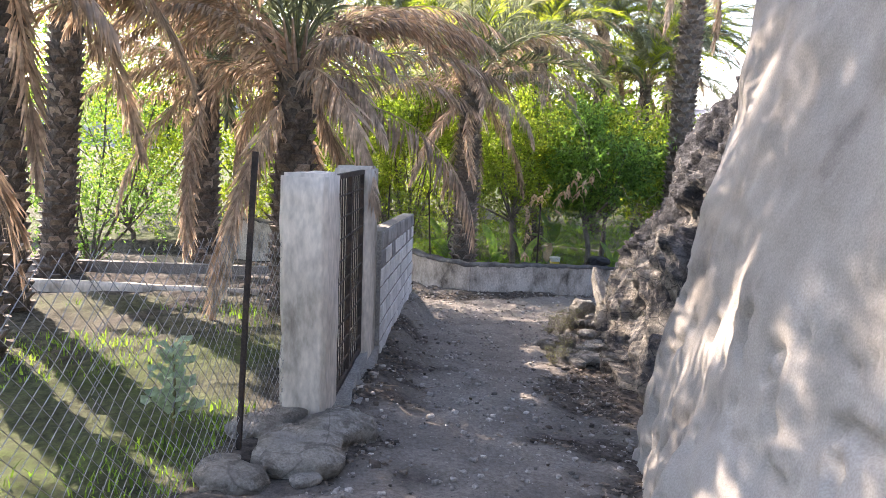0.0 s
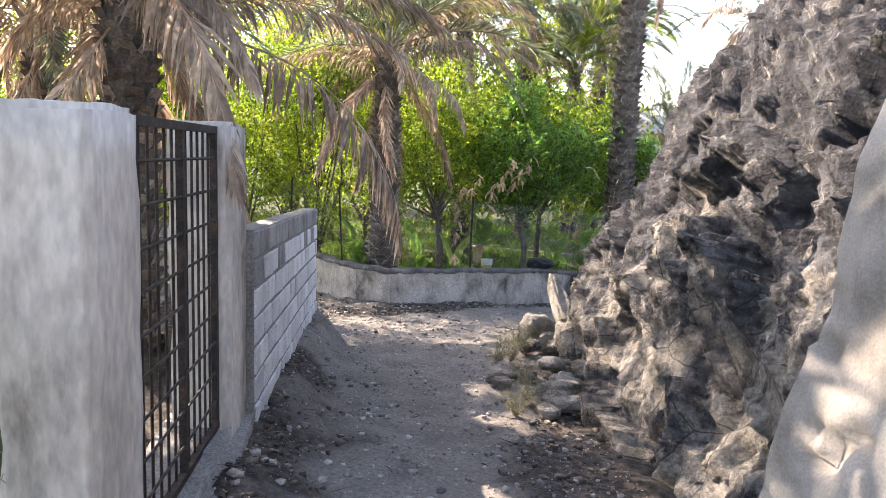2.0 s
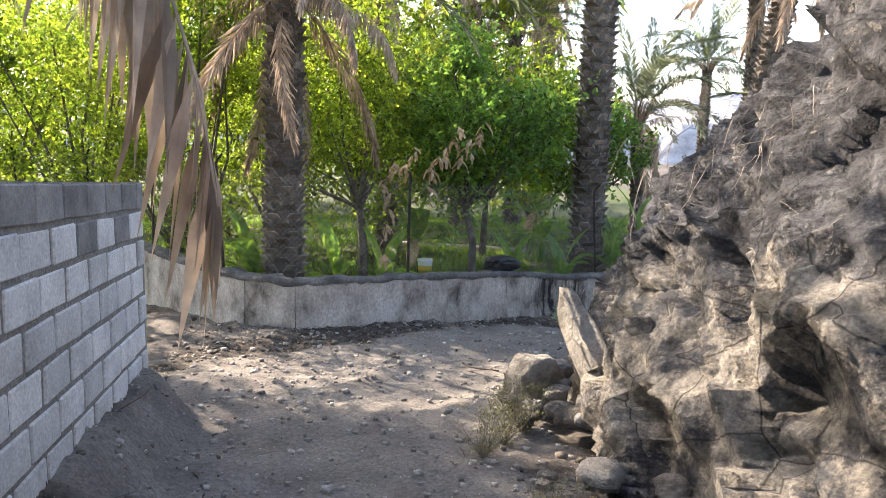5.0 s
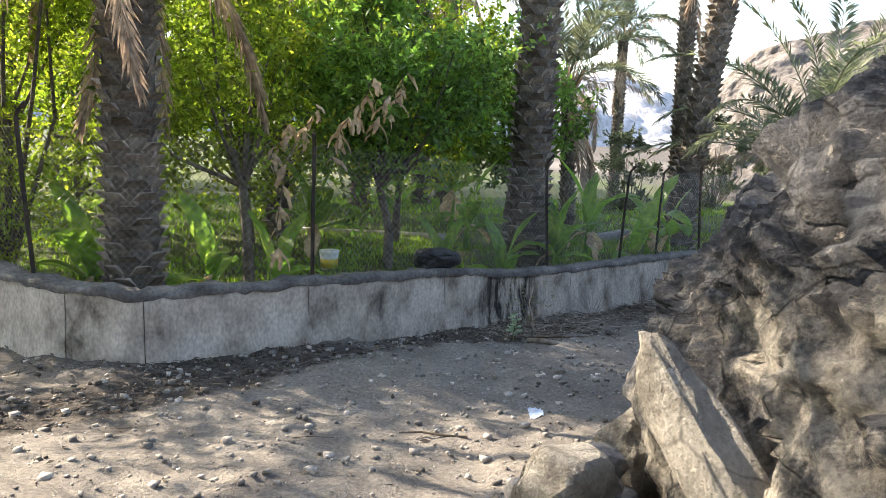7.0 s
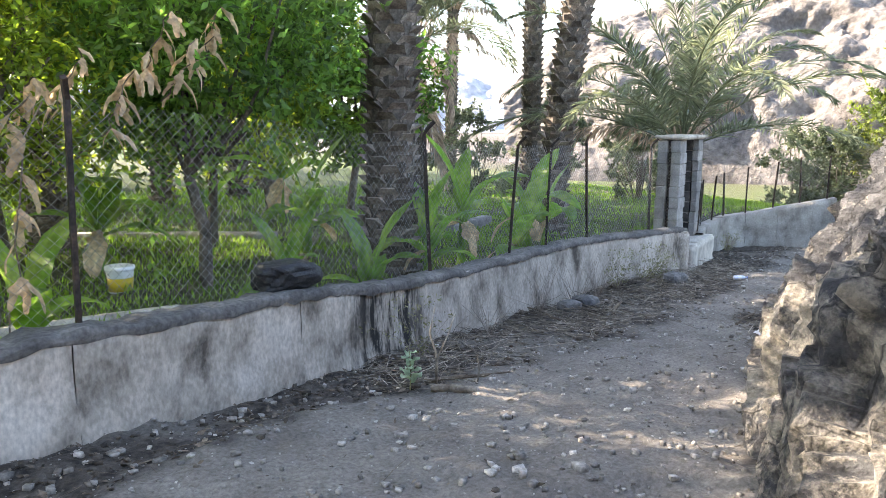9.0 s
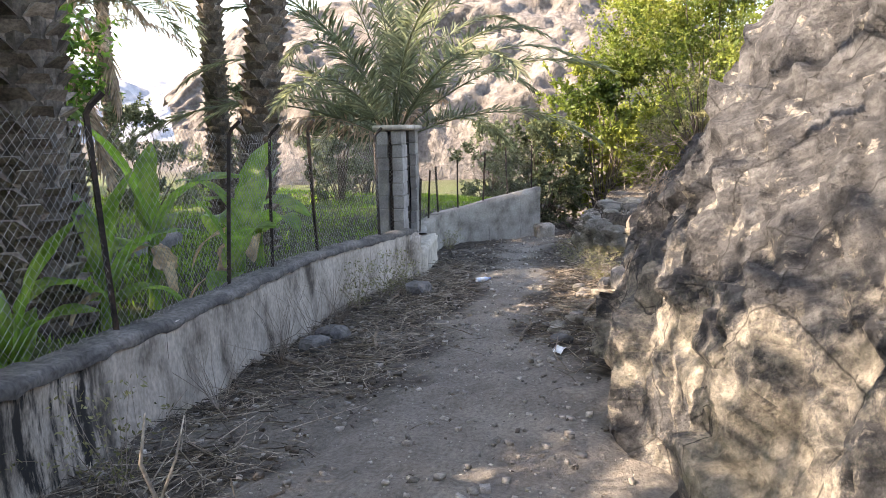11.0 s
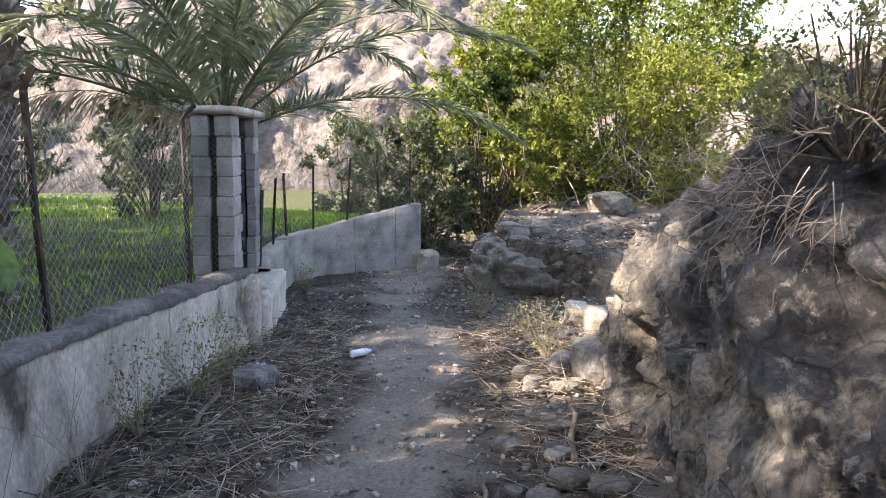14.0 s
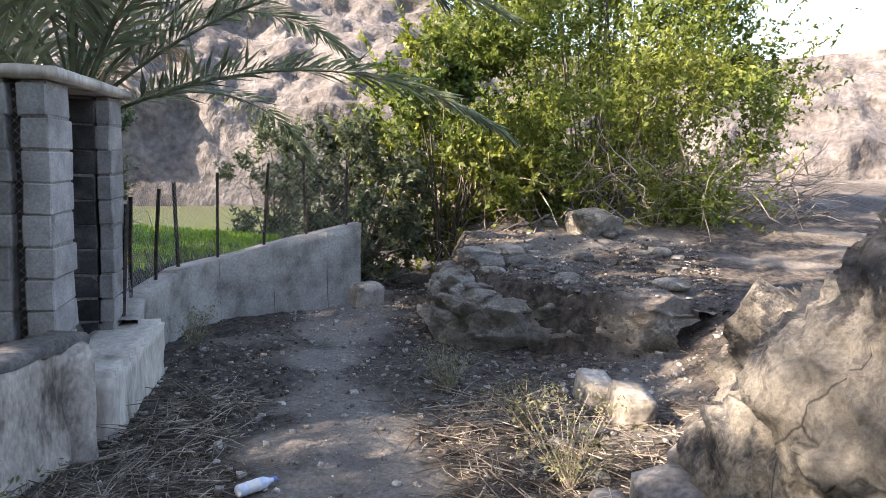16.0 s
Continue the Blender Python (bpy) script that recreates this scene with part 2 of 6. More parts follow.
    nt.nodes["Principled BSDF"].inputs["Specular IOR Level"].default_value = 0.3
    bumped(nt, [(chips.outputs["Distance"], 1.0), (h4, 0.4), (hl, 0.4), (cracks[0], 0.3), (h3, 1.0)], 0.05)
    return m


def dirt_material():
    """Pale trodden dust, brown litter and garden soil by the ground's cover value (0, 0.5, 1)."""
    m = bpy.data.materials.new("dirt")
    m.use_nodes = True
    nt = m.node_tree
    geo = nt.nodes.new("ShaderNodeNewGeometry")
    v = geo.outputs["Position"]
    cover = nt.nodes.new("ShaderNodeAttribute")
    cover.attribute_name = "cover"
    f1, _ = noise_fac(nt, v, 2.2, 0.35, 0.65)
    f2, h2 = noise_fac(nt, v, 34.0, 0.32, 0.68, 8.0, 0.7)
    f3, h3 = noise_fac(nt, v, 11.0, 0.38, 0.62, 6.0, 0.65)
    dust = mix_colour(nt, f1, (0.25, 0.22, 0.19), (0.38, 0.34, 0.29))
    soil = mix_colour(nt, f3, (0.035, 0.029, 0.025), (0.175, 0.148, 0.122))
    green = mix_colour(nt, f3, (0.06, 0.075, 0.025), (0.11, 0.155, 0.035))
    lo = nt.nodes.new("ShaderNodeMapRange")
    lo.inputs["From Min"].default_value, lo.inputs["From Max"].default_value = 0.0, 0.5
    hi = nt.nodes.new("ShaderNodeMapRange")
    hi.inputs["From Min"].default_value, hi.inputs["From Max"].default_value = 0.5, 1.0
    nt.links.new(cover.outputs["Fac"], lo.inputs["Value"])
    nt.links.new(cover.outputs["Fac"], hi.inputs["Value"])
    col = mix_colour(nt, hi.outputs[0], mix_colour(nt, lo.outputs[0], dust, soil), green)
    col = mix_colour(nt, f2, mix_colour(nt, 0.62, col, (0.04, 0.034, 0.029)), col)
    nt.links.new(col, nt.nodes["Principled BSDF"].inputs["Base Color"])
    nt.nodes["Principled BSDF"].inputs["Roughness"].default_value = 0.96
    nt.nodes["Principled BSDF"].inputs["Specular IOR Level"].default_value = 0.2
    bumped(nt, [(h3, 0.8), (h2, 1.0)], 0.025)
    return m


DIRT = dirt_material()
PLASTER = material("plaster", [(0.17, 0.15, 0.127), (0.29, 0.264, 0.23), (0.34, 0.313, 0.275), (0.41, 0.38, 0.338)], 1.1, 90, 0.94, 0.3, 60, 0.012, mottle=0.16)
CONCRETE = material("concrete", [(0.24, 0.205, 0.165), (0.5, 0.445, 0.37), (0.63, 0.565, 0.48), (0.69, 0.625, 0.535)], 2.6, 25, 0.9, 0.4, 30, 0.014, mottle=0.2, stretch=(1, 1, 0.4))
WALLPAINT = material("limed_render", [(0.1, 0.084, 0.068), (0.38, 0.33, 0.275), (0.52, 0.46, 0.39), (0.62, 0.56, 0.485)], 2.8, 40, 0.9, 0.5, 22, 0.02, mottle=0.24, stretch=(1, 1, 0.6))
LANE_WALL = material("grey_cement", [(0.14, 0.125, 0.105), (0.27, 0.245, 0.215), (0.37, 0.34, 0.3), (0.43, 0.4, 0.36)], 2.4, 40, 0.92, 0.5, 24, 0.02, mottle=0.2)
COPING = material("dark_coping", [(0.07, 0.065, 0.06), (0.13, 0.12, 0.11), (0.22, 0.2, 0.18)], 3, 30, 0.95, 0.6, 40, 0.02)
BLOCK = material("concrete_block", [(0.52, 0.5, 0.475), (0.65, 0.63, 0.6), (0.74, 0.72, 0.69)], 4, 60, 0.92, 0.4, 70, 0.008, vary=0.16, per="object", mottle=0.2)
BLOCK_DARK = material("grey_block", [(0.2, 0.19, 0.18), (0.3, 0.285, 0.27), (0.4, 0.375, 0.35)], 4, 60, 0.92, 0.4, 70, 0.008, vary=0.2, per="object", mottle=0.2)
# near-black block colour: the shade on the gateway's inner jamb, painted in
BLOCK_SHADED = material("shaded_block", [(0.03, 0.029, 0.028), (0.07, 0.067, 0.064), (0.14, 0.13, 0.12)], 4, 60, 0.92, 0.4, 70, 0.008, vary=0.3, per="object", mottle=0.25)
MORTAR = material("mortar", [(0.2, 0.185, 0.165), (0.3, 0.28, 0.25)], 6, 50, 0.95, 0.6, 50, 0.01)
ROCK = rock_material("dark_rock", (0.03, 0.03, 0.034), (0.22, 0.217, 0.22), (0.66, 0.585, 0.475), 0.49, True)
PALE_CRAG = rock_material("cream_rock", (0.2, 0.18, 0.15), (0.44, 0.395, 0.33), (0.64, 0.59, 0.51), 0.45)
CRAG = rock_material("pale_crag", (0.13, 0.115, 0.1), (0.27, 0.24, 0.2), (0.5, 0.45, 0.38), 0.48)
PALE_ROCK = material("pale_rock", [(0.13, 0.115, 0.1), (0.27, 0.24, 0.2), (0.4, 0.36, 0.3), (0.48, 0.43, 0.37)], 3, 20, 0.88, 0.7, 18, 0.03, vary=0.2, per="object")
PEBBLE = material("pebble", [(0.17, 0.15, 0.13), (0.3, 0.27, 0.235), (0.46, 0.42, 0.37)], 9, 50, 0.9, 0.2, 50, 0.01, vary=0.5)
LITTER = material("litter", [(0.07, 0.052, 0.038), (0.14, 0.108, 0.08), (0.24, 0.19, 0.14)], 6, 50, 0.9, 0.0, vary=0.6)
STRAW = material("dry_straw", [(0.1, 0.08, 0.062), (0.24, 0.2, 0.155), (0.42, 0.36, 0.29)], 6, 50, 0.85, 0.0, vary=0.6)
IRON = material("rusty_iron", [(0.02, 0.017, 0.016), (0.045, 0.036, 0.032), (0.09, 0.06, 0.045)], 9, 60, 0.65, 0.3, 80, 0.003, metal=0.3)
WIRE = material("galvanised_wire", [(0.2, 0.19, 0.175), (0.4, 0.385, 0.36)], 9, 60, 0.5, 0.0, metal=0.6)
BARK = material("palm_bark", [(0.075, 0.058, 0.047), (0.2, 0.162, 0.133), (0.37, 0.315, 0.265)], 4, 40, 0.95, 0.7, 45, 0.015, vary=0.5)
TRUNK = material("tree_bark", [(0.05, 0.042, 0.034), (0.11, 0.092, 0.075), (0.18, 0.15, 0.12)], 7, 40, 0.95, 0.7, 40, 0.01)
TWIG = material("dry_twig", [(0.15, 0.12, 0.095), (0.26, 0.215, 0.175), (0.36, 0.31, 0.26)], 6, 50, 0.9, 0.0, vary=0.4)
FROND = material("palm_leaf", [(0.065, 0.075, 0.045), (0.115, 0.13, 0.075), (0.2, 0.205, 0.125)], 1.2, 12, 0.55, 0.0, vary=0.4, trans=0.35, spec=0.45)
# brighter, yellower than FROND: sun through the leaf is put into the colour
FROND_YOUNG_LIT = material("sunlit_young_palm_leaf", [(0.11, 0.15, 0.025), (0.2, 0.24, 0.04), (0.3, 0.31, 0.07)], 1.2, 12, 0.55, 0.0, vary=0.4, trans=0.5)
FROND_DRY = material("dry_palm_leaf", [(0.2, 0.145, 0.105), (0.33, 0.25, 0.185), (0.45, 0.36, 0.27)], 1.5, 14, 0.85, 0.0, vary=0.4, trans=0.2)
LEAF_DARK = material("orchard_leaf", [(0.055, 0.105, 0.023), (0.09, 0.16, 0.036), (0.15, 0.22, 0.05)], 0.8, 8, 0.5, 0.0, vary=0.6, trans=0.5, spec=0.5)
LEAF_BRIGHT = material("bright_leaf", [(0.06, 0.1, 0.018), (0.125, 0.17, 0.028), (0.23, 0.245, 0.045)], 1.1, 8, 0.5, 0.0, vary=0.55, trans=0.58, spec=0.45)
LEAF_GREY = material("shrub_leaf", [(0.05, 0.065, 0.035), (0.085, 0.1, 0.055), (0.13, 0.15, 0.09)], 0.8, 8, 0.6, 0.0, vary=0.4, trans=0.25)
LEAF_BUSH = material("bush_leaf", [(0.05, 0.078, 0.018), (0.11, 0.135, 0.028), (0.2, 0.205, 0.046)], 0.6, 8, 0.6, 0.0, vary=0.4, trans=0.28)
LEAF_BANANA = material("banana_leaf", [(0.06, 0.12, 0.02), (0.11, 0.19, 0.035), (0.2, 0.26, 0.06)], 2.5, 12, 0.45, 0.0, vary=0.2, trans=0.5, spec=0.5)
LEAF_DEAD = material("dead_leaf", [(0.24, 0.16, 0.1), (0.4, 0.29, 0.19), (0.5, 0.4, 0.28)], 3, 20, 0.85, 0.0, vary=0.3, trans=0.3)
GRASS = material("grass", [(0.07, 0.125, 0.02), (0.12, 0.2, 0.032), (0.18, 0.26, 0.05)], 1.0, 10, 0.7, 0.0, vary=0.45, trans=0.35)
WEED_GREEN = material("weed_leaf", [(0.1, 0.1, 0.05), (0.17, 0.165, 0.085), (0.25, 0.235, 0.13)], 3, 20, 0.8, 0.0, vary=0.4, trans=0.3)
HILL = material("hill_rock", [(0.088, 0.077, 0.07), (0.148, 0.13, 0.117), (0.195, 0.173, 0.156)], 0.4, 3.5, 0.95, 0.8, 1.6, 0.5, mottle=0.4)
# paler and bluer than HILL: the haze of distance is in the colour
FAR_HILL_HAZED = material("hazed_far_hill_rock", [(0.3, 0.3, 0.32), (0.36, 0.36, 0.38)], 0.05, 0.3, 0.95, 0.6, 0.2, 2.0)


def soot(mat, lo, hi):
    """Black run-off streaks on a stretch of wall between two values of x."""
    nt = mat.node_tree
    bsdf = nt.nodes["Principled BSDF"]
    src = bsdf.inputs["Base Color"].links[0].from_socket
    geo = nt.nodes.new("ShaderNodeNewGeometry")
    sep = nt.nodes.new("ShaderNodeSeparateXYZ")
    nt.links.new(geo.outputs["Position"], sep.inputs[0])
    mp = nt.nodes.new("ShaderNodeMapping")
    mp.inputs["Scale"].default_value = (1, 1, 0.22)
    nt.links.new(geo.outputs["Position"], mp.inputs["Vector"])
    fac, _ = noise_fac(nt, mp.outputs[0], 9.0, 0.45, 0.56, 9.0, 0.7)
    for a, b in ((lo - 0.25, lo + 0.1), (hi + 0.3, hi - 0.1)):
        r = nt.nodes.new("ShaderNodeMapRange")
        r.inputs["From Min"].default_value, r.inputs["From Max"].default_value = a, b
        nt.links.new(sep.outputs["X"], r.inputs["Value"])
        m = nt.nodes.new("ShaderNodeMath")
        m.operation = "MULTIPLY"
        nt.links.new(fac, m.inputs[0])
        nt.links.new(r.outputs[0], m.inputs[1])
        fac = m.outputs[0]
    nt.links.new(mix_colour(nt, fac, src, (0.03, 0.028, 0.026)), bsdf.inputs["Base Color"])


soot(WALLPAINT, 4.35, 5.2)


# ---------------------------------------------------------------- mesh helpers
class Shape:
    """Gathers vertices and faces for one mesh."""

    def __init__(self):
        self.v, self.f, self.n = [], [], 0

    def add(self, verts, faces):
        verts = np.asarray(verts, float)
        self.v.append(verts)
        self.f += [[i + self.n for i in f] for f in faces]
        self.n += len(verts)

    def box(self, lo, hi, m=None, jitter=0.0):
        c = np.array([[x, y, z] for z in (lo[2], hi[2]) for y in (lo[1], hi[1]) for x in (lo[0], hi[0])], float)
        if jitter:
            c += rng.uniform(-jitter, jitter, c.shape)
        if m is not None:
            c = moved(c, m)
        self.add(c, [(0, 2, 3, 1), (4, 5, 7, 6), (0, 1, 5, 4), (2, 6, 7, 3), (0, 4, 6, 2), (1, 3, 7, 5)])

    def tube(self, points, radii, sides=6, cap=True):
        points = np.asarray(points, float)
        radii = np.broadcast_to(radii, (len(points),))
        way = np.gradient(points, axis=0)
        way /= np.linalg.norm(way, axis=1)[:, None] + 1e-9
        ref = np.array([0, 0, 1.0]) if abs(way[0][2]) < 0.9 else np.array([1.0, 0, 0])
        u = np.cross(way, ref)
        u /= np.linalg.norm(u, axis=1)[:, None] + 1e-9
        w = np.cross(way, u)
        a = np.linspace(0, 2 * np.pi, sides, endpoint=False)
        ring = points[:, None] + radii[:, None, None] * (np.cos(a)[None, :, None] * u[:, None] + np.sin(a)[None, :, None] * w[:, None])
        k = len(points)
        faces = [(i * sides + j, i * sides + (j + 1) % sides, (i + 1) * sides + (j + 1) % sides, (i + 1) * sides + j) for i in range(k - 1) for j in range(sides)]
        if cap:
            faces += [tuple(range(sides))[::-1], tuple((k - 1) * sides + j for j in range(sides))]
        self.add(ring.reshape(-1, 3), faces)

    def object(self, name, mat, parent=None, smooth_shade=False, label=""):
        return link_mesh(name, self.mesh(name, mat, smooth_shade), parent, label)

    def mesh(self, name, mat, smooth_shade=False):
        me = bpy.data.meshes.new(name)
        me.from_pydata(np.concatenate(self.v).tolist(), [], self.f)
        me.materials.append(mat)
        if smooth_shade:
            me.shade_smooth()
        me.update()
        return me


def moved(v, m):
    r = np.array(m)
    return np.asarray(v) @ r[:3, :3].T + r[:3, 3]


def link_mesh(name, me, parent=None, label=""):
    ob = new(name, me)
    ob.parent = parent
    return tagged(ob, label)


def quads(name, verts, mat, smooth_shade=False):
    """A mesh of loose quads from (n, 4, 3) corners, or of a grid's faces."""
    v = np.asarray(verts, float).reshape(-1, 3)
    return faced(name, v, np.arange(len(v)).reshape(-1, 4), mat, smooth_shade)


def faced(name, v, f, mat, smooth_shade=False):
    me = bpy.data.meshes.new(name)
    me.vertices.add(len(v))
    me.vertices.foreach_set("co", np.asarray(v, np.float32).ravel())
    k = f.shape[1]
    me.loops.add(f.size)
    me.loops.foreach_set("vertex_index", f.astype(np.int32).ravel())
    me.polygons.add(len(f))
    me.polygons.foreach_set("loop_start", np.arange(0, f.size, k, dtype=np.int32))
    me.materials.append(mat)
    me.update(calc_edges=True)
    me.validate()
    if smooth_shade:
        me.shade_smooth()
    return me


def grid_faces(nu, nv):
    i, j = np.meshgrid(np.arange(nu - 1), np.arange(nv - 1), indexing="ij")
    a = (i * nv + j).ravel()
    return np.stack([a, a + nv, a + nv + 1, a + 1], 1)


def empty(name, m, label, category, group=""):
    ob = new(name)
    ob.matrix_world = m
    ob.empty_display_size = 0.1
    return tagged(ob, label, category, group)


def unit(v):
    return v / (np.linalg.norm(v, axis=-1, keepdims=True) + 1e-9)


# ---------------------------------------------------------------- ground
def spread(core_lo, core_hi, step, out):
    mid = list(np.arange(core_lo, core_hi, step))
    lo, hi, s = [], [], step
    a, b = core_lo, core_hi
    while b < out:
        s *= 1.25
        a, b = a - s, b + s
        lo.append(a), hi.append(b)
    return np.array(lo[::-1] + mid + hi)


gx, gy = spread(-4.5, 21.0, 0.07, 1500), spread(-1.0, 24.5, 0.07, 1500)
GX, GY = np.meshgrid(gx, gy, indexing="ij")
ground = link_mesh("ground", faced("ground", xyz(GX, GY, land(GX, GY)), grid_faces(len(gx), len(gy)), DIRT, True))


TRACK = [(0.1, -3), (0.15, 2), (0.35, 6), (0.75, 10), (1.0, 12.5), (1.9, 14.6), (4.0, 16.2), (7.5, 17.4), (10.5, 18.45), (13.2, 19.7), (16, 20.8), (19, 21.6)]


def track_distance(x, y):
    t = np.array(TRACK)
    best = np.full(np.shape(x), 1e9)
    for (ax, ay), (bx, by) in zip(t[:-1], t[1:]):
        k = np.clip(((x - ax) * (bx - ax) + (y - ay) * (by - ay)) / ((bx - ax) ** 2 + (by - ay) ** 2), 0, 1)
        best = np.minimum(best, np.hypot(x - ax - k * (bx - ax), y - ay - k * (by - ay)))
    return best


def cover_at(x, y):
    """0 on the trodden dust, 0.5 under litter, 1 in the gardens."""
    x, y = np.asarray(x, float).ravel(), np.asarray(y, float).ravel()
    d = track_distance(x, y)
    p = xyz(x, y)
    wide = np.interp(y, [0, 9, 12, 14, 16.5, 17.5], [0.55, 0.5, 1.3, 2.0, 0.9, 0.2])
    c = 0.5 * smooth(0.0, 0.35, d - wide + 0.35 * fbm(p * 1.6, 3, 111))
    c = np.maximum(0, c - 0.3 * smooth(0.1, 0.6, fbm(p * 0.8, 3, 115)))
    yard = smooth(-1.3, -1.8, x) * smooth(12.5, 12.0, y) * smooth(10.8, 10.0, y)
    gard = smooth(0.3, 0.7, beyond(x, y)) * smooth(40, 30, x)
    g = np.maximum(yard * (0.4 + 0.6 * smooth(-0.3, 0.4, vnoise(p * 0.7, 117))), gard)
    return np.where(g > 0.01, c * (1 - g) + g * (0.75 + 0.25 * smooth(-0.4, 0.3, fbm(p * 0.9, 2, 119))), c)


cov = ground.data.attributes.new("cover", "FLOAT", "POINT")
cov.data.foreach_set("value", cover_at(GX, GY).astype(np.float32))
tagged(ground, "dusty grey-brown stony earth path between gardens", "ground", kind="structure")


# ---------------------------------------------------------------- rock outcrop beside the path
STATIONS = [
    # base x, y; way into the rock; (distance in, height) up the face
    ((1.65, 5.0), (1, 0.0), [(0, -0.75), (0.2, -0.1), (0.45, 0.6), (0.7, 1.1), (1.05, 1.75), (1.6, 2.6), (2.5, 3.4)]),
    ((1.8, 6.8), (1, 0.0), [(0, -0.9), (0.3, -0.3), (0.5, 0.3), (0.75, 0.9), (1.15, 1.75), (1.7, 2.6), (2.6, 3.5)]),
    ((1.98, 8.2), (1, 0.0), [(0, -1.05), (0.33, -0.1), (0.6, 0.55), (0.85, 1.1), (1.2, 1.75), (1.75, 2.6), (2.6, 3.6)]),
    ((2.25, 10.0), (1, 0.0), [(0, -1.2), (0.27, -0.3), (0.5, 0.55), (0.75, 1.15), (1.15, 1.95), (1.75, 2.95), (2.8, 4.2)]),
    ((2.52, 11.4), (1, -0.05), [(0, -1.4), (0.18, -0.4), (0.3, 0.05), (0.6, 0.6), (1.1, 1.2), (1.8, 1.9), (3.0, 2.7)]),
    ((2.74, 12.35), (1, -0.2), [(0, -1.5), (0.05, -0.6), (0.1, -0.05), (0.3, 0.28), (0.9, 0.8), (1.6, 1.35), (2.8, 2.1)]),
    ((3.2, 13.2), (0.75, -0.66), [(0, -1.6), (0.1, -0.8), (0.25, -0.4), (0.5, -0.05), (0.95, 0.5), (1.6, 1.1), (2.8, 1.9)]),
    ((4.2, 14.4), (0.5, -0.87), [(0, -1.8), (0.2, -0.95), (0.38, -0.5), (0.75, -0.1), (1.25, 0.4), (2.0, 1.0), (3.0, 1.7)]),
    ((5.6, 15.3), (0.45, -0.9), [(0.05, -1.95), (0.2, -1.2), (0.42, -0.78), (0.72, -0.42), (1.12, 0.05), (1.75, 0.6), (2.8, 1.3)]),
    ((7.1, 16.05), (0.4, -0.92), [(0.05, -2.05), (0.18, -1.4), (0.36, -0.95), (0.6, -0.45), (0.98, 0.15), (1.5, 0.8), (2.5, 1.6)]),
    ((8.6, 16.65), (0.35, -0.94), [(0, -2.15), (0.15, -1.45), (0.3, -0.92), (0.58, -0.42), (0.92, 0.2), (1.45, 0.95), (2.4, 1.75)]),
    ((10.1, 16.95), (0.2, -0.98), [(0, -2.25), (0.1, -1.65), (0.22, -1.15), (0.44, -0.78), (0.75, -0.35), (1.2, 0.15), (2.0, 0.75)]),
    ((11.4, 17.42), (0.05, -1), [(-0.05, -2.3), (0.08, -1.7), (0.2, -1.25), (0.42, -0.92), (0.7, -0.6), (1.1, -0.25), (1.8, 0.1)]),
    ((12.4, 17.6), (-0.1, -1), [(-0.05, -2.25), (0.1, -1.9), (0.25, -1.65), (0.45, -1.35), (0.75, -1.0), (1.15, -0.65), (1.8, -0.25)]),
    ((13.0, 17.2), (-0.5, -0.86), [(0, -2.2), (0.1, -1.95), (0.25, -1.8), (0.45, -1.6), (0.75, -1.35), (1.15, -1.05), (1.8, -0.65)]),
    ((13.7, 16.2), (-0.8, -0.6), [(0, -2.1), (0.15, -1.85), (0.3, -1.7), (0.5, -1.5), (0.8, -1.3), (1.2, -1.0), (1.7, -0.7)]),
    ((14.2, 14.6), (-0.97, -0.2), [(0, -2.0), (0.15, -1.8), (0.3, -1.6), (0.6, -1.3), (0.9, -1.0), (1.4, -0.7), (2.0, -0.4)]),
]


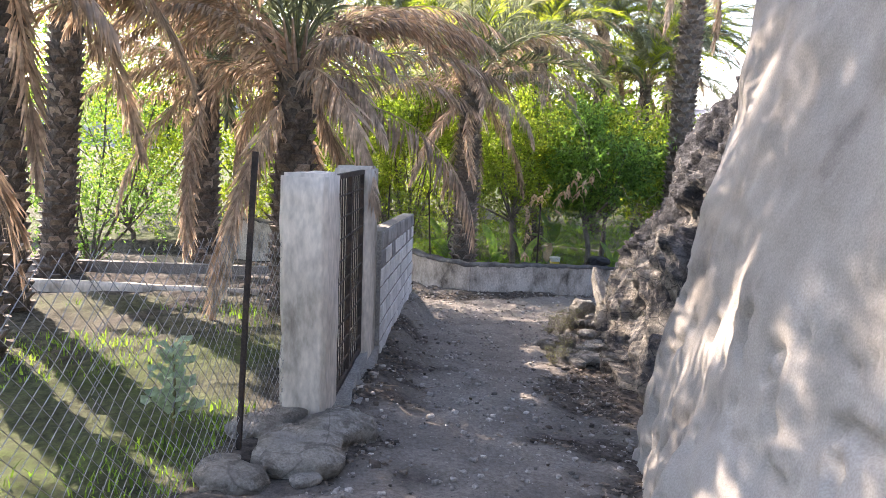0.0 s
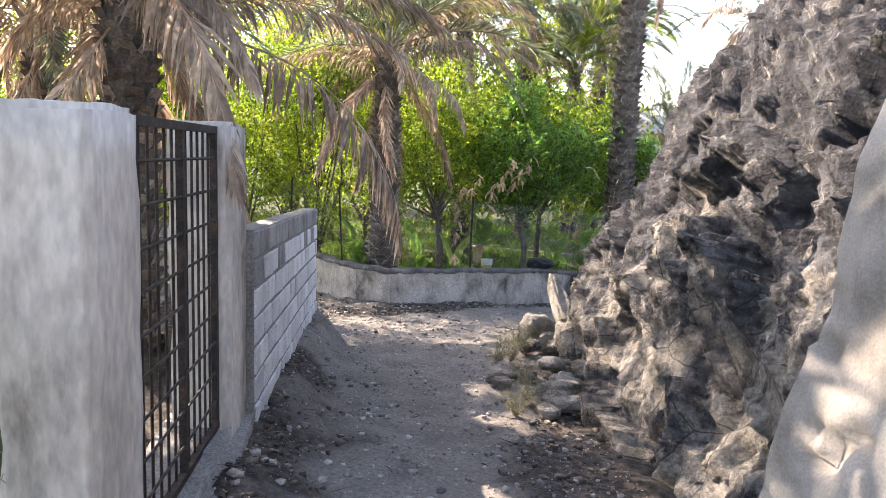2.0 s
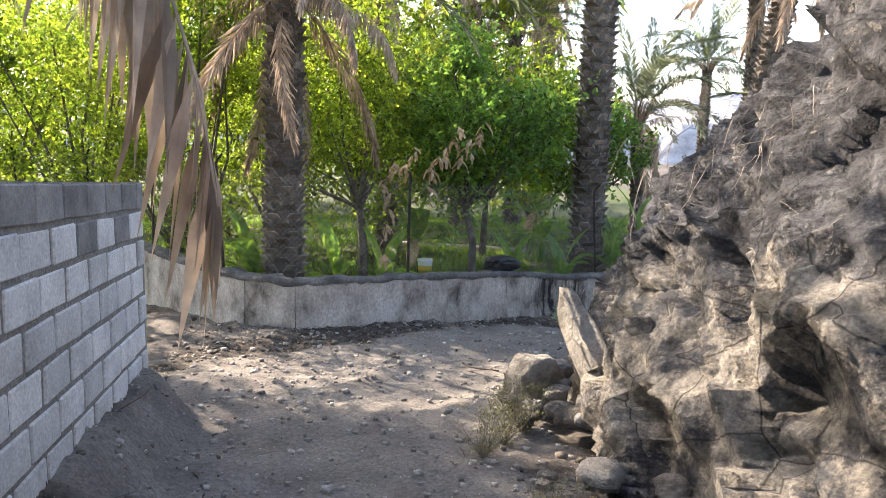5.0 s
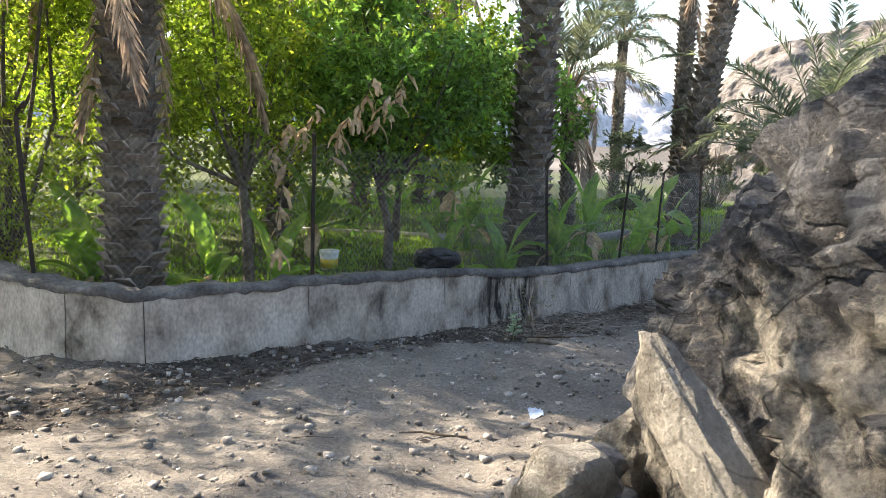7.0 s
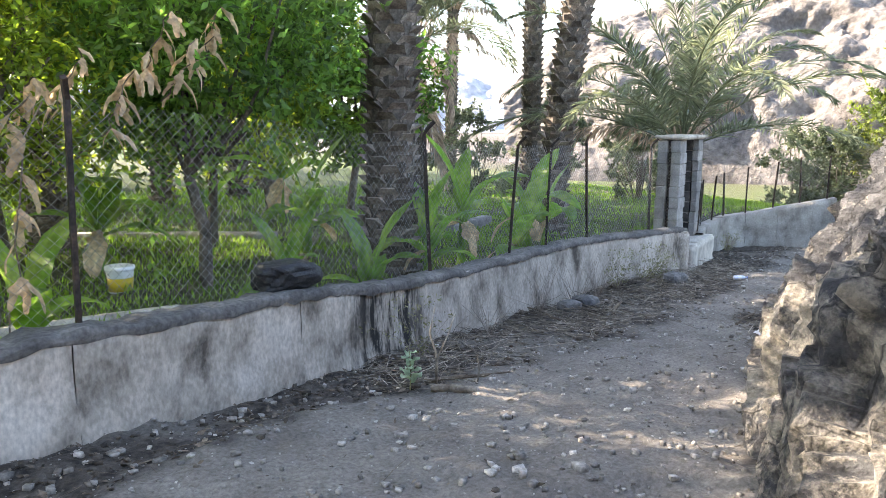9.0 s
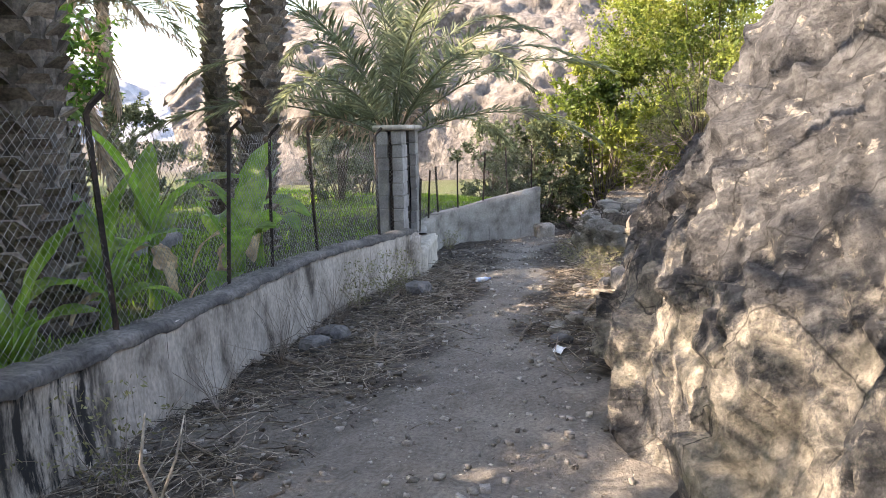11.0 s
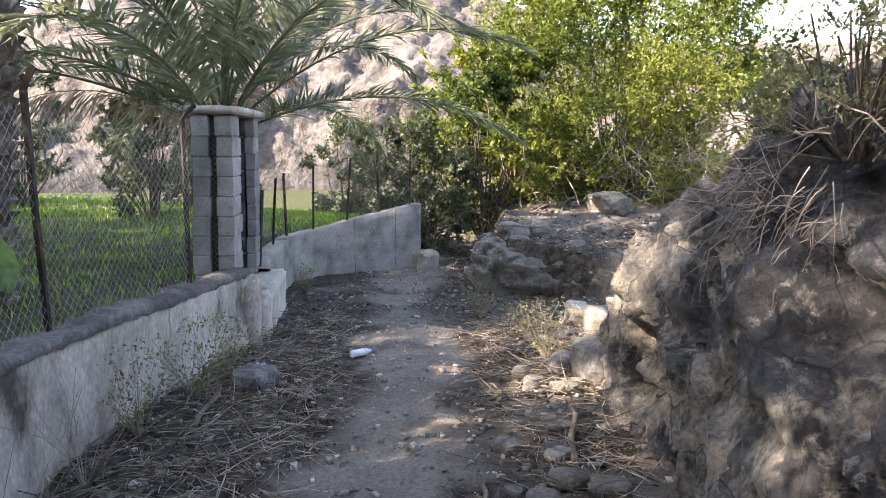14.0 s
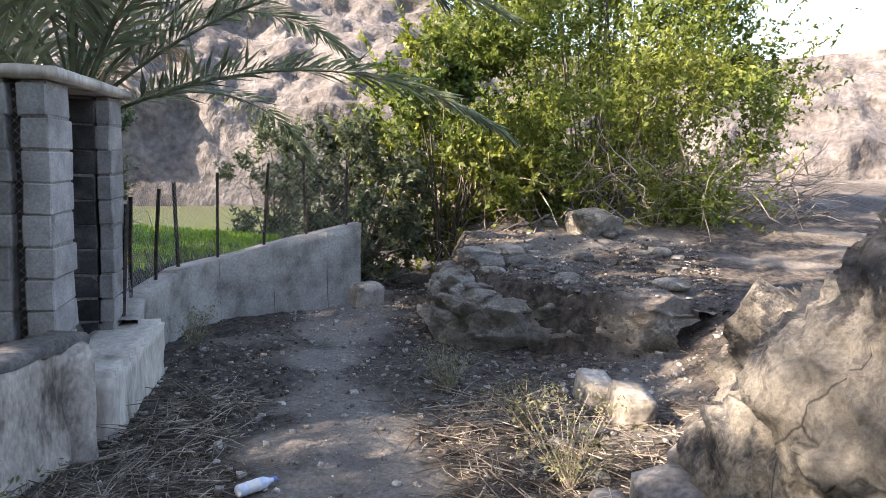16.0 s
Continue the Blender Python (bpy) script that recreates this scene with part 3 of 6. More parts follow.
def rock_outcrop():
    rows = []
    for (bx, by), (nx, ny), prof in STATIONS:
        k = math.hypot(nx, ny)
        nx, ny = nx / k, ny / k
        prof = [(-0.12, prof[0][1] - 0.4)] + prof
        d, z = prof[-1]
        prof = prof + [(d + 1.2, z + 0.35), (d + 3.0, z - 0.4), (d + 4.5, -2.6)]
        rows.append([(bx + nx * a, by + ny * a, h) for a, h in prof])
    rows = np.array(rows)
    along = np.concatenate([[0], np.cumsum(np.linalg.norm(np.diff(rows[:, 3, :2], axis=0), axis=1))])
    s = np.arange(0, along[-1], 0.036)
    up = np.array([0, 0.4, 1.0, 1.5, 2.0, 2.6, 3.4, 4.4, 5.6, 7.6, 9.8])
    w = np.concatenate([np.arange(0, 4.4, 0.036), np.arange(4.4, 9.8, 0.16)])
    grid = np.empty((len(s), len(up), 3))
    for j in range(len(up)):
        for c in range(3):
            grid[:, j, c] = np.interp(s, along, rows[:, j, c])
    for _ in range(26):
        grid[1:-1] = (grid[:-2] + 2 * grid[1:-1] + grid[2:]) / 4
    face = np.empty((len(s), len(w), 3))
    for i in range(len(s)):
        for c in range(3):
            face[i, :, c] = np.interp(w, up, grid[i, :, c])
    nrm = unit(np.cross(np.gradient(face, axis=0), np.gradient(face, axis=1)))
    if nrm[10, 20, 0] > 0:
        nrm = -nrm
    p = face.reshape(-1, 3)
    bed = p @ np.array([[0.9, 0.1, 0.35], [-0.2, 0.95, 0.3], [-0.3, -0.25, 0.9]]).T
    q = bed * np.array([1.0, 1.0, 1.9]) + 0.1 * np.stack([vnoise(bed * 1.7, 31), vnoise(bed * 1.7, 32), vnoise(bed * 1.7, 33)], 1)
    upper = smooth(0.6, 1.6, p[:, 2] - fall(p[:, 0], p[:, 1]))
    off = 0.16 * fbm(q * 0.6, 3, 41) + facets(q * 1.0, 0.13, 0.42, 43) + facets(q * 2.7, 0.05, 0.16, 45) + facets(q * np.array([6.0, 6.0, 10.0]), 0.02, 0.05, 49) * (0.5 + 0.8 * upper)
    thin = (bed[:, 2] * 7.0 + 0.9 * vnoise(p * 1.7, 63)) % 1
    off = off + (0.012 + 0.035 * upper) * thin + 0.014 * fbm(q * 9, 3, 53, True)
    off = off - off.mean() - 0.05
    off = off * np.interp(p[:, 1] + 0.35 * np.maximum(0, p[:, 0] - 3), [5, 12, 15, 18], [1, 1, 0.8, 0.75])
    z = p[:, 2] - fall(p[:, 0], p[:, 1])
    late = smooth(8.8, 10.6, p[:, 1] - 0.1 * p[:, 0])
    early = np.interp(z, [0, 0.5, 1.4, 2.4], [0.6, 0.54, 0.5, 0.22])
    worn = np.interp(z, [0, 0.35, 1.1, 1.7, 2.3], [0.34, 0.56, 0.44, -0.1, -0.45])
    pale = early * (1 - late) + worn * late + 0.22 * fbm(p * 0.8, 3, 57)
    p = p + nrm.reshape(-1, 3) * off[:, None]
    return p.reshape(face.shape), pale.reshape(face.shape[:2])


def facets(q, step, tilt, seed):
    """Offsets of broken rock: each cell of a scattered grid is a plane of its own height and slope."""
    f = np.floor(q).astype(np.int64)
    best, off = np.full(len(q), 1e9), np.zeros(len(q))
    for a in (-1, 0, 1):
        for b in (-1, 0, 1):
            for c in (-1, 0, 1):
                i, j, k = f[:, 0] + a, f[:, 1] + b, f[:, 2] + c
                h = [hash3(i, j, k, seed + n) for n in range(7)]
                d = q - np.stack([i + h[0], j + h[1], k + h[2]], 1)
                r = (d * d).sum(1)
                o = step * (h[3] - 0.5) * 2 + tilt * (d[:, 0] * (h[4] - 0.5) + d[:, 1] * (h[5] - 0.5) + d[:, 2] * (h[6] - 0.5))
                near = r < best
                best, off = np.where(near, r, best), np.where(near, o, off)
    return off


outcrop = empty("rock_outcrop", pose(2.2, 9.0, fall(2.2, 9.0)), "dark craggy limestone outcrop with pale weathered patches", "rock")
rock_grid, rock_pale = rock_outcrop()
back = outcrop.matrix_world.inverted()
cuts = [int(k * (len(rock_grid) - 1) / 6) for k in range(7)]
for a, b in zip(cuts[:-1], cuts[1:]):
    v = moved(rock_grid[a:b + 1].reshape(-1, 3), back)
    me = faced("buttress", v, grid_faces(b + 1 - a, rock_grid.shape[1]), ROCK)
    me.attributes.new("pale", "FLOAT", "POINT").data.foreach_set("value", rock_pale[a:b + 1].ravel().astype(np.float32))
    link_mesh("buttress", me, outcrop)


# ---------------------------------------------------------------- plastered wall at the start
def plaster_wall():
    ys = np.concatenate([np.arange(-5.0, 5.45, 0.04), [5.45, 5.46, 5.48, 5.52, 5.6, 5.8, 6.1, 6.5, 7.0]])
    zs = np.arange(-1.0, 4.2, 0.04)
    Y, Z = np.meshgrid(ys, zs, indexing="ij")
    base = np.interp(Y, [-5, 0, 2.5, 4, 5.45], [1.5, 1.35, 1.3, 1.38, 1.5])
    X = base + 0.2 * (Z + 0.6) - 0.28 * smooth(0.2, -0.9, Z) * smooth(5.3, 4.0, Y)
    turn = np.maximum(0, Y - 5.45)
    X, Y2 = X + turn * 1.6, np.where(Y > 5.45, 5.45 + 0.1 * smooth(0, 0.3, turn), Y)
    p = np.stack([X, Y2, Z], -1).reshape(-1, 3)
    bumpy = 0.045 * fbm(p * 1.1, 3, 71) + 0.016 * fbm(p * 5, 3, 73) + 0.05 * smooth(0.7, -0.5, p[:, 2]) * fbm(p * 3.2, 3, 75) - 0.06 * smooth(1.2, 0.5, p[:, 2]) * smooth(0.35, 0.75, fbm(p * 8, 2, 79))
    p[:, 0] -= bumpy
    p[:, 1] += 0.04 * fbm(p * np.array([0.1, 0.1, 2.0]), 3, 77)
    front = faced("wall", p, grid_faces(len(ys), len(zs)), PLASTER, True)
    return front


plaster = link_mesh("wall_plaster", plaster_wall())
tagged(plaster, "battered grey plastered wall with rough stained lower part", "wall", kind="structure")
sh = Shape()
sh.box((2.9, -5.0, -1.0), (6.5, 5.4, 4.3))
sh.object("wall_plaster_core", PLASTER, label="plain grey plastered body of the building")["kind"] = "structure"


# ---------------------------------------------------------------- built parts
def rough_box(size, cuts, amp, seed, bevel=0.02):
    """A box standing on z = 0 about the origin, with worn edges, as bmesh."""
    bm = bmesh.new()
    bmesh.ops.create_cube(bm, size=1)
    bmesh.ops.scale(bm, vec=size, verts=bm.verts)
    bmesh.ops.translate(bm, vec=(0, 0, size[2] / 2), verts=bm.verts)
    bmesh.ops.bevel(bm, geom=bm.edges[:], offset=bevel, segments=2, affect="EDGES")
    long_edges = [e for e in bm.edges if e.calc_length() > 0.15]
    bmesh.ops.subdivide_edges(bm, edges=long_edges, cuts=cuts, use_grid_fill=True)
    bm.normal_update()
    co = np.array([v.co[:] for v in bm.verts])
    off = amp * fbm(co * 4 + seed * 3.1, 3, seed) + amp * 0.5 * fbm(co * 14 + seed, 2, seed + 5)
    for v, o in zip(bm.verts, off):
        v.co += v.normal * float(o)
    return bm


def part(name, bm, mat, parent, label="", smooth_shade=True):
    me = bpy.data.meshes.new(name)
    bm.to_mesh(me)
    bm.free()
    me.materials.append(mat)
    if smooth_shade:
        me.shade_smooth()
    return link_mesh(name, me, parent, label)


for (cx, cy, sx, sy, z0, h) in ((-1.01, 5.73, 0.35, 0.46, -0.95, 2.24), (-0.89, 7.68, 0.36, 0.46, -0.95, 2.25)):
    p = part("gate_pillar", rough_box((sx, sy, h), 12, 0.012, int(cy * 10), 0.025), CONCRETE, None)
    p.matrix_world = pose(cx, cy, z0, 0, 0, -4)
    tagged(p, "square rendered concrete gate pillar with stained weathered faces", "pillar", "pillars of the iron gate")

plinth = part("gate_sill", rough_box((0.55, 2.6, 0.42), 10, 0.04, 5, 0.07), MORTAR, None)
plinth.matrix_world = pose(-0.93, 6.7, -0.98)
tagged(plinth, "rough concrete sill under the iron gate", "sill")


def iron_gate():
    g = empty("iron_gate", pose(-0.86, 5.97, -0.55, 0, 0, 90 - 2), "closed rusty dark iron grid gate between concrete pillars", "gate")
    w, h = 1.46, 1.82
    for x in (0.02, w * 0.5, w - 0.02):
        s = Shape()
        s.box((x - 0.022, -0.018, 0), (x + 0.022, 0.018, h))
        s.object("stile", IRON, g)
    for z in (0.0, h - 0.04):
        s = Shape()
        s.box((0, -0.02, z), (w, 0.02, z + 0.04))
        s.object("rail", IRON, g)
    for k in range(1, 10):
        s = Shape()
        s.tube([(0, -0.008, h * k / 10), (w, -0.008, h * k / 10)], 0.008, 5)
        s.object("cross_bar", IRON, g)
    for k in range(1, 12):
        x = w * k / 12
        if abs(x - w / 2) > 0.03:
            s = Shape()
            s.tube([(x, 0.008, 0), (x, 0.008, h)], 0.008, 5)
            s.object("bar", IRON, g)
    return g


iron_gate()


def block_mesh(name, lx, ly, lz, mat, seed):
    bm = bmesh.new()
    bmesh.ops.create_cube(bm, size=1)
    bmesh.ops.scale(bm, vec=(lx, ly, lz), verts=bm.verts)
    r = random.Random(seed)
    for v in bm.verts:
        v.co += Vector([r.uniform(-0.005, 0.005) for _ in range(3)])
    bmesh.ops.bevel(bm, geom=bm.edges[:], offset=0.008, segments=1, affect="EDGES")
    me = bpy.data.meshes.new(name)
    bm.to_mesh(me)
    bm.free()
    me.materials.append(mat)
    return me


def block_wall():
    a, b = Vector((-0.64, 7.92, 0.62)), Vector((-0.51, 12.78, 0.40))
    run = (b - a)
    length = math.hypot(run.x, run.y)
    yaw = math.degrees(math.atan2(run.y, run.x))
    slope = run.z / length
    m0 = pose(a.x, a.y, a.z, 0, 0, yaw)
    s = Shape()
    rows = 8
    c = np.array([(x, y, z + x * slope) for x in (0, length) for y in (0.012, 0.185) for z in (-rows * 0.2, -0.004)])
    s.add(moved(c, m0), [(0, 1, 3, 2), (4, 6, 7, 5), (0, 4, 5, 1), (2, 3, 7, 6), (0, 2, 6, 4), (1, 5, 7, 3)])
    wall = s.object("wall_block", MORTAR)
    tagged(wall, "grey concrete block garden wall with thick mortar joints", "wall", kind="structure")
    light = [block_mesh("block", 0.365, 0.19, 0.17, BLOCK, k) for k in range(4)] + [block_mesh("block", 0.175, 0.19, 0.178, BLOCK, 9)]
    dark = [block_mesh("block", 0.365, 0.19, 0.17, BLOCK_DARK, k) for k in range(4)] + [block_mesh("block", 0.175, 0.19, 0.178, BLOCK_DARK, 9)]
    r = random.Random(4)
    for row in range(rows):
        x = 0.0 if row % 2 else -0.2
        while x < length - 0.05:
            x0, x1 = max(x, 0.0), min(x + 0.4, length)
            full = x1 - x0 > 0.3
            kind = (dark if row == 0 or (row == 1 and r.random() < 0.3) else light)[r.randrange(4) if full else 4]
            if x1 - x0 > 0.12:
                xm = (x0 + x1) / 2
                ob = link_mesh("block", kind, wall)
                ob.matrix_world = m0 @ pose(xm, 0.095 + r.uniform(-0.004, 0.004), -0.1 - 0.2 * row + xm * slope, r.uniform(-0.6, 0.6), -math.degrees(math.atan(slope)) + r.uniform(-0.5, 0.5), r.uniform(-0.6, 0.6))
            x += 0.4
    # the wall's return away from the path
    s = Shape()
    s.box((-7.0, 12.6, -1.9), (-0.72, 12.79, -0.58), jitter=0.01)
    back = s.object("wall_return", MORTAR)
    tagged(back, "low grey block retaining wall turning away from the path", "wall", kind="structure")


block_wall()


def resample(points, tops, step):
    p = np.array(points, float)
    s = np.concatenate([[0], np.cumsum(np.linalg.norm(np.diff(p, axis=0), axis=1))])
    t = np.linspace(0, s[-1], int(s[-1] / step) + 1)
    out = np.stack([np.interp(t, s, p[:, 0]), np.interp(t, s, p[:, 1])], 1)
    z = np.interp(t, s, tops)
    for _ in range(3):
        out[1:-1] = (out[:-2] + 2 * out[1:-1] + out[2:]) / 4
        z[1:-1] = (z[:-2] + 2 * z[1:-1] + z[2:]) / 4
    way = unit(np.gradient(out, axis=0))
    left = np.stack([-way[:, 1], way[:, 0]], 1)
    return t, out, z, left


def parapet(name, points, tops, thick, coping, label, joints, mat):
    t, p, z, left = resample(points, tops, 0.08)
    wall = tagged(new(name), label, "wall", kind="structure")
    cuts = [0] + [int(np.argmin(np.abs(t - j))) for j in joints] + [len(t) - 1]
    for a, b in zip(cuts[:-1], cuts[1:]):
        if b - a < 2:
            continue
        i = np.arange(a, b + 1)
        zs = np.linspace(0, 1, 14)
        base = fall(p[i, 0], p[i, 1]) - 0.35
        q, zz = p[i], z[i]
        # gap at the joint
        q = q.copy()
        q[0] += (q[1] - q[0]) * 0.05
        q[-1] -= (q[-1] - q[-2]) * 0.05
        rows = [np.column_stack([q, base + (zz - base) * k]) for k in zs]
        rows += [np.column_stack([q + left[i] * thick * k, zz]) for k in (0.33, 0.66, 1.0)]
        rows += [np.column_stack([q + left[i] * thick, base])]
        g = np.stack(rows, 1)
        flat = g.reshape(-1, 3)
        n = np.repeat(np.column_stack([-left[i], np.zeros(len(i))])[:, None], g.shape[1], 1)
        n[:, 14:] = 0
        flat = flat + n.reshape(-1, 3) * (0.016 * fbm(flat * 1.7, 4, 81) + 0.05 * smooth(0.35, 0, (flat[:, 2] - (base.mean() + 0.35))) * (0.6 + 0.5 * vnoise(flat * 3, 85)))[:, None]
        me = faced("panel", flat, grid_faces(len(i), g.shape[1]), mat, True)
        link_mesh("panel", me, wall)
    if coping:
        g = []
        wob = 0.022 * fbm(xyz(p[:, 0], p[:, 1]) * 4, 4, 91)
        for k, (o, h) in enumerate(((-0.012, -0.035), (-0.02, 0.0), (-0.004, 0.034), (0.1, 0.042), (0.2, 0.032), (0.25, -0.06))):
            g.append(np.column_stack([p + left * (o * thick / 0.2 - 0.5 * np.abs(wob[:, None]) * (k < 2)), z + h + wob * (0.7 if k in (0, 1) else 0.9)]))
        g = np.stack(g, 1)
        flat = g.reshape(-1, 3) + np.column_stack([np.zeros(g.shape[0] * g.shape[1])] * 2 + [0.02 * fbm(g.reshape(-1, 3) * 17, 3, 95)])
        link_mesh("coping", faced("coping", flat, grid_faces(g.shape[0], g.shape[1]), COPING, True), wall)
    return t, p, z, left


pt, pp, pz, pl = parapet("wall_parapet", PARAPET, PARAPET_TOP, 0.22, True, "low stained lime-washed parapet wall with dark crumbling coping", (5.1, 7.2, 8.7, 9.45, 11.0, 12.7, 15.2, 18.0, 20.2), WALLPAINT)
ft, fp, fz, fl = parapet("wall_far", FAR_WALL, FAR_WALL_TOP, 0.22, False, "low cement wall of large blocks along the lane", (0.9, 1.9, 2.8, 3.6, 4.3), LANE_WALL)


# ---------------------------------------------------------------- chain-link fences
def mesh_panel(length, height, cell=0.072, wire=0.0016, seed=0):
    """Woven wire in the xz plane from the origin, as bent diagonals."""
    s = Shape()
    r = np.random.default_rng(seed)
    sag = lambda x, z: 0.03 * math.sin(x * 3.1 + seed) * z + 0.015 * math.sin(z * 7 + seed)
    steps = np.arange(-height, length + height, cell)
    for sign in (1, -1):
        for c in steps:
            x0, x1 = (c, c + height) if sign > 0 else (c + height, c)
            a, b = sorted((0.0, 1.0))
            ks = []
            for k in np.linspace(0, 1, 7):
                ks.append(k)
            pts = []
            lo, hi = 0.0, 1.0
            dx = x1 - x0
            for lim, below in ((0.0, True), (length, False)):
                k = (lim - x0) / dx
                if (dx > 0) == below:
                    lo = max(lo, k)
                else:
                    hi = min(hi, k)
            if hi - lo < 0.03:
                continue
            for k in np.linspace(lo, hi, 5):
                x, z = x0 + dx * k, height * k
                pts.append((x, sag(x, z) + sign * 0.0015, z + 0.012 * math.sin(x * 4 + seed)))
            s.tube(pts, wire, 3, False)
    return s


# gateway in the lane wall
GDIR, GANG = Vector((0.902, 0.431, 0)), math.degrees(math.atan2(0.431, 0.902))
GM = pose(12.46, 21.2, -2.0, 0, 0, GANG)


def gateway():
    g = empty("block_gateway", GM, "grey concrete block gateway with flat lintel slab", "gateway")
    r = random.Random(8)
    half = [block_mesh("block", 0.44, 0.17, 0.186, BLOCK_DARK, 40 + k) for k in range(4)]
    # inner jamb blocks carry their shade in the colour
    inner = [block_mesh("block", 0.44, 0.28, 0.186, BLOCK_SHADED, 30 + k) for k in range(3)]
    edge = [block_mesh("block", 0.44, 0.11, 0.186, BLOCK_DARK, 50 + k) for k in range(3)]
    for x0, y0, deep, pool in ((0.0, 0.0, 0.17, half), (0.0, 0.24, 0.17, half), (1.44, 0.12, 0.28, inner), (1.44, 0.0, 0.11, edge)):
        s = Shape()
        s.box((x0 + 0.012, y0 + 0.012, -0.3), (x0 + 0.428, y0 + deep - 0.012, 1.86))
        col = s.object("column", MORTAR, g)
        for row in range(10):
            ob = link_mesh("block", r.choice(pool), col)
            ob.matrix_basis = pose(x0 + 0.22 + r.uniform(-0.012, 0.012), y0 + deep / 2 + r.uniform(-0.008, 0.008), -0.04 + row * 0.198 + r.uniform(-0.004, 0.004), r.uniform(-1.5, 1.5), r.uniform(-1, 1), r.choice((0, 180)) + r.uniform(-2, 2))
    # added dark filler that stands for the shade in the slot
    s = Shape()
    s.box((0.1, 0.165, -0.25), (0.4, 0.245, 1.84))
    s.object("back_board", IRON, g, label="dark filler added in the slot in place of its shade")
    strip = link_mesh("wire_mesh", mesh_panel(0.3, 1.75, 0.06, 0.0016, 9).mesh("wire_mesh", WIRE), g, "loose strip of chain-link wire")
    strip.matrix_basis = pose(-0.03, 0.12, 0.05, 0, 0, 90)
    slab = part("lintel", rough_box((2.0, 0.52, 0.075), 6, 0.008, 12, 0.012), CONCRETE, g, "flat cement lintel slab")
    slab.matrix_basis = pose(0.95, 0.2, 1.87)
    s = Shape()
    s.box((0.44, 0.3, 0.02), (1.44, 0.33, 1.84))
    s.object("door_leaf", IRON, g, label="dark closed iron door leaf")
    sill = part("threshold", rough_box((1.75, 0.5, 0.55), 6, 0.02, 14, 0.03), CONCRETE, g)
    sill.matrix_basis = pose(1.0, -0.06, -0.55)
    return g


gateway()
stub = part("wall_pier", rough_box((0.5, 0.34, 0.9), 8, 0.012, 15, 0.03), WALLPAINT, None)
stub.matrix_world = pose(12.3, 21.1, -2.6, 0, 0, 60)
tagged(stub, "limed end of the low parapet beside the gateway", "wall", kind="structure")
pier = part("wall_end", rough_box((0.42, 0.3, 0.5), 6, 0.015, 16, 0.03), WALLPAINT, None)
pier.matrix_world = pose(18.05, 21.3, -2.75, 0, 0, -40)
tagged(pier, "cement block at the end of the lane wall", "wall", kind="structure")


def post_mesh(h, bent):
    s = Shape()
    pts = [(0, 0, -0.25), (0, 0, h * 0.5), (0.01, 0, h)] + ([(0.02, -0.03, h + 0.05), (0.05, -0.1, h + 0.12)] if bent else [])
    s.tube(pts, 0.021, 4)
    return s.mesh("post", IRON)


def fence(name, posts, height, label, tilt_seed, cell=0.072, wire=0.0011, bent=True, bare=(), tall=0.0):
    """posts: (x, y, foot z)."""
    f = empty(name, pose(*posts[0]), label, "fence")
    inv = f.matrix_world.inverted()
    r = random.Random(tilt_seed)
    shapes = [post_mesh(height + tall, bent), post_mesh(height * 0.93 + tall, bent)]
    for k, (x, y, z) in enumerate(posts):
        if k in bare:
            continue
        ob = link_mesh("post", r.choice(shapes), f)
        ob.matrix_basis = inv @ pose(x, y, z, r.uniform(-3, 3), r.uniform(-4, 4), r.uniform(-40, 40))
    for k, (a, b) in enumerate(zip(posts[:-1], posts[1:])):
        a, b = Vector(a), Vector(b)
        d = b - a
        flat = math.hypot(d.x, d.y)
        s = mesh_panel(flat, height * 0.93, cell, wire, k + tilt_seed)
        me = s.mesh("wire_mesh", WIRE)
        sl = d.z / flat
        ob = link_mesh("wire_mesh", me, f)
        shear = Matrix(((1, 0, 0, 0), (0, 1, 0, 0), (sl, 0, 1, 0), (0, 0, 0, 1)))
        me.transform(shear)
        ob.matrix_basis = inv @ pose(a.x, a.y, a.z + 0.02, 0, 0, math.degrees(math.atan2(d.y, d.x)))
    return f


def on_parapet(s, back=0.15):
    x, y, z = np.interp(s, pt, pp[:, 0]), np.interp(s, pt, pp[:, 1]), np.interp(s, pt, pz)
    lx, ly = np.interp(s, pt, pl[:, 0]), np.interp(s, pt, pl[:, 1])
    return (float(x + lx * back), float(y + ly * back), float(z - 0.02))


fence("chain_link_fence", [on_parapet(s) for s in (0.5, 2.8, 4.6, 6.3, 8.2, 11.1, 14.9, 16.6, 17.6, 18.9, 20.9)], 1.42, "sagging chain-link fence on rusty iron posts along the parapet", 3, wire=0.0014)
fence("chain_link_fence", [(fp[k][0] + fl[k][0] * 0.13, fp[k][1] + fl[k][1] * 0.13, fz[k] - 0.03) for k in (2, 11, 20, 28, 36, 43, 50, 57)], 1.05, "leaning rusty iron fence posts with wire on the lane wall", 11, bent=False)
fence("chain_link_fence", [(-1.16, 5.5, -0.55), (-1.29, 4.74, -0.5), (-1.48, 3.2, -0.4), (-1.75, 1.4, -0.3), (-2.2, -1.0, -0.1)], 1.5, "loose chain-link fence on rusty posts beside the concrete pillar", 5, 0.11, 0.0022, False, (0, 2), 0.55)


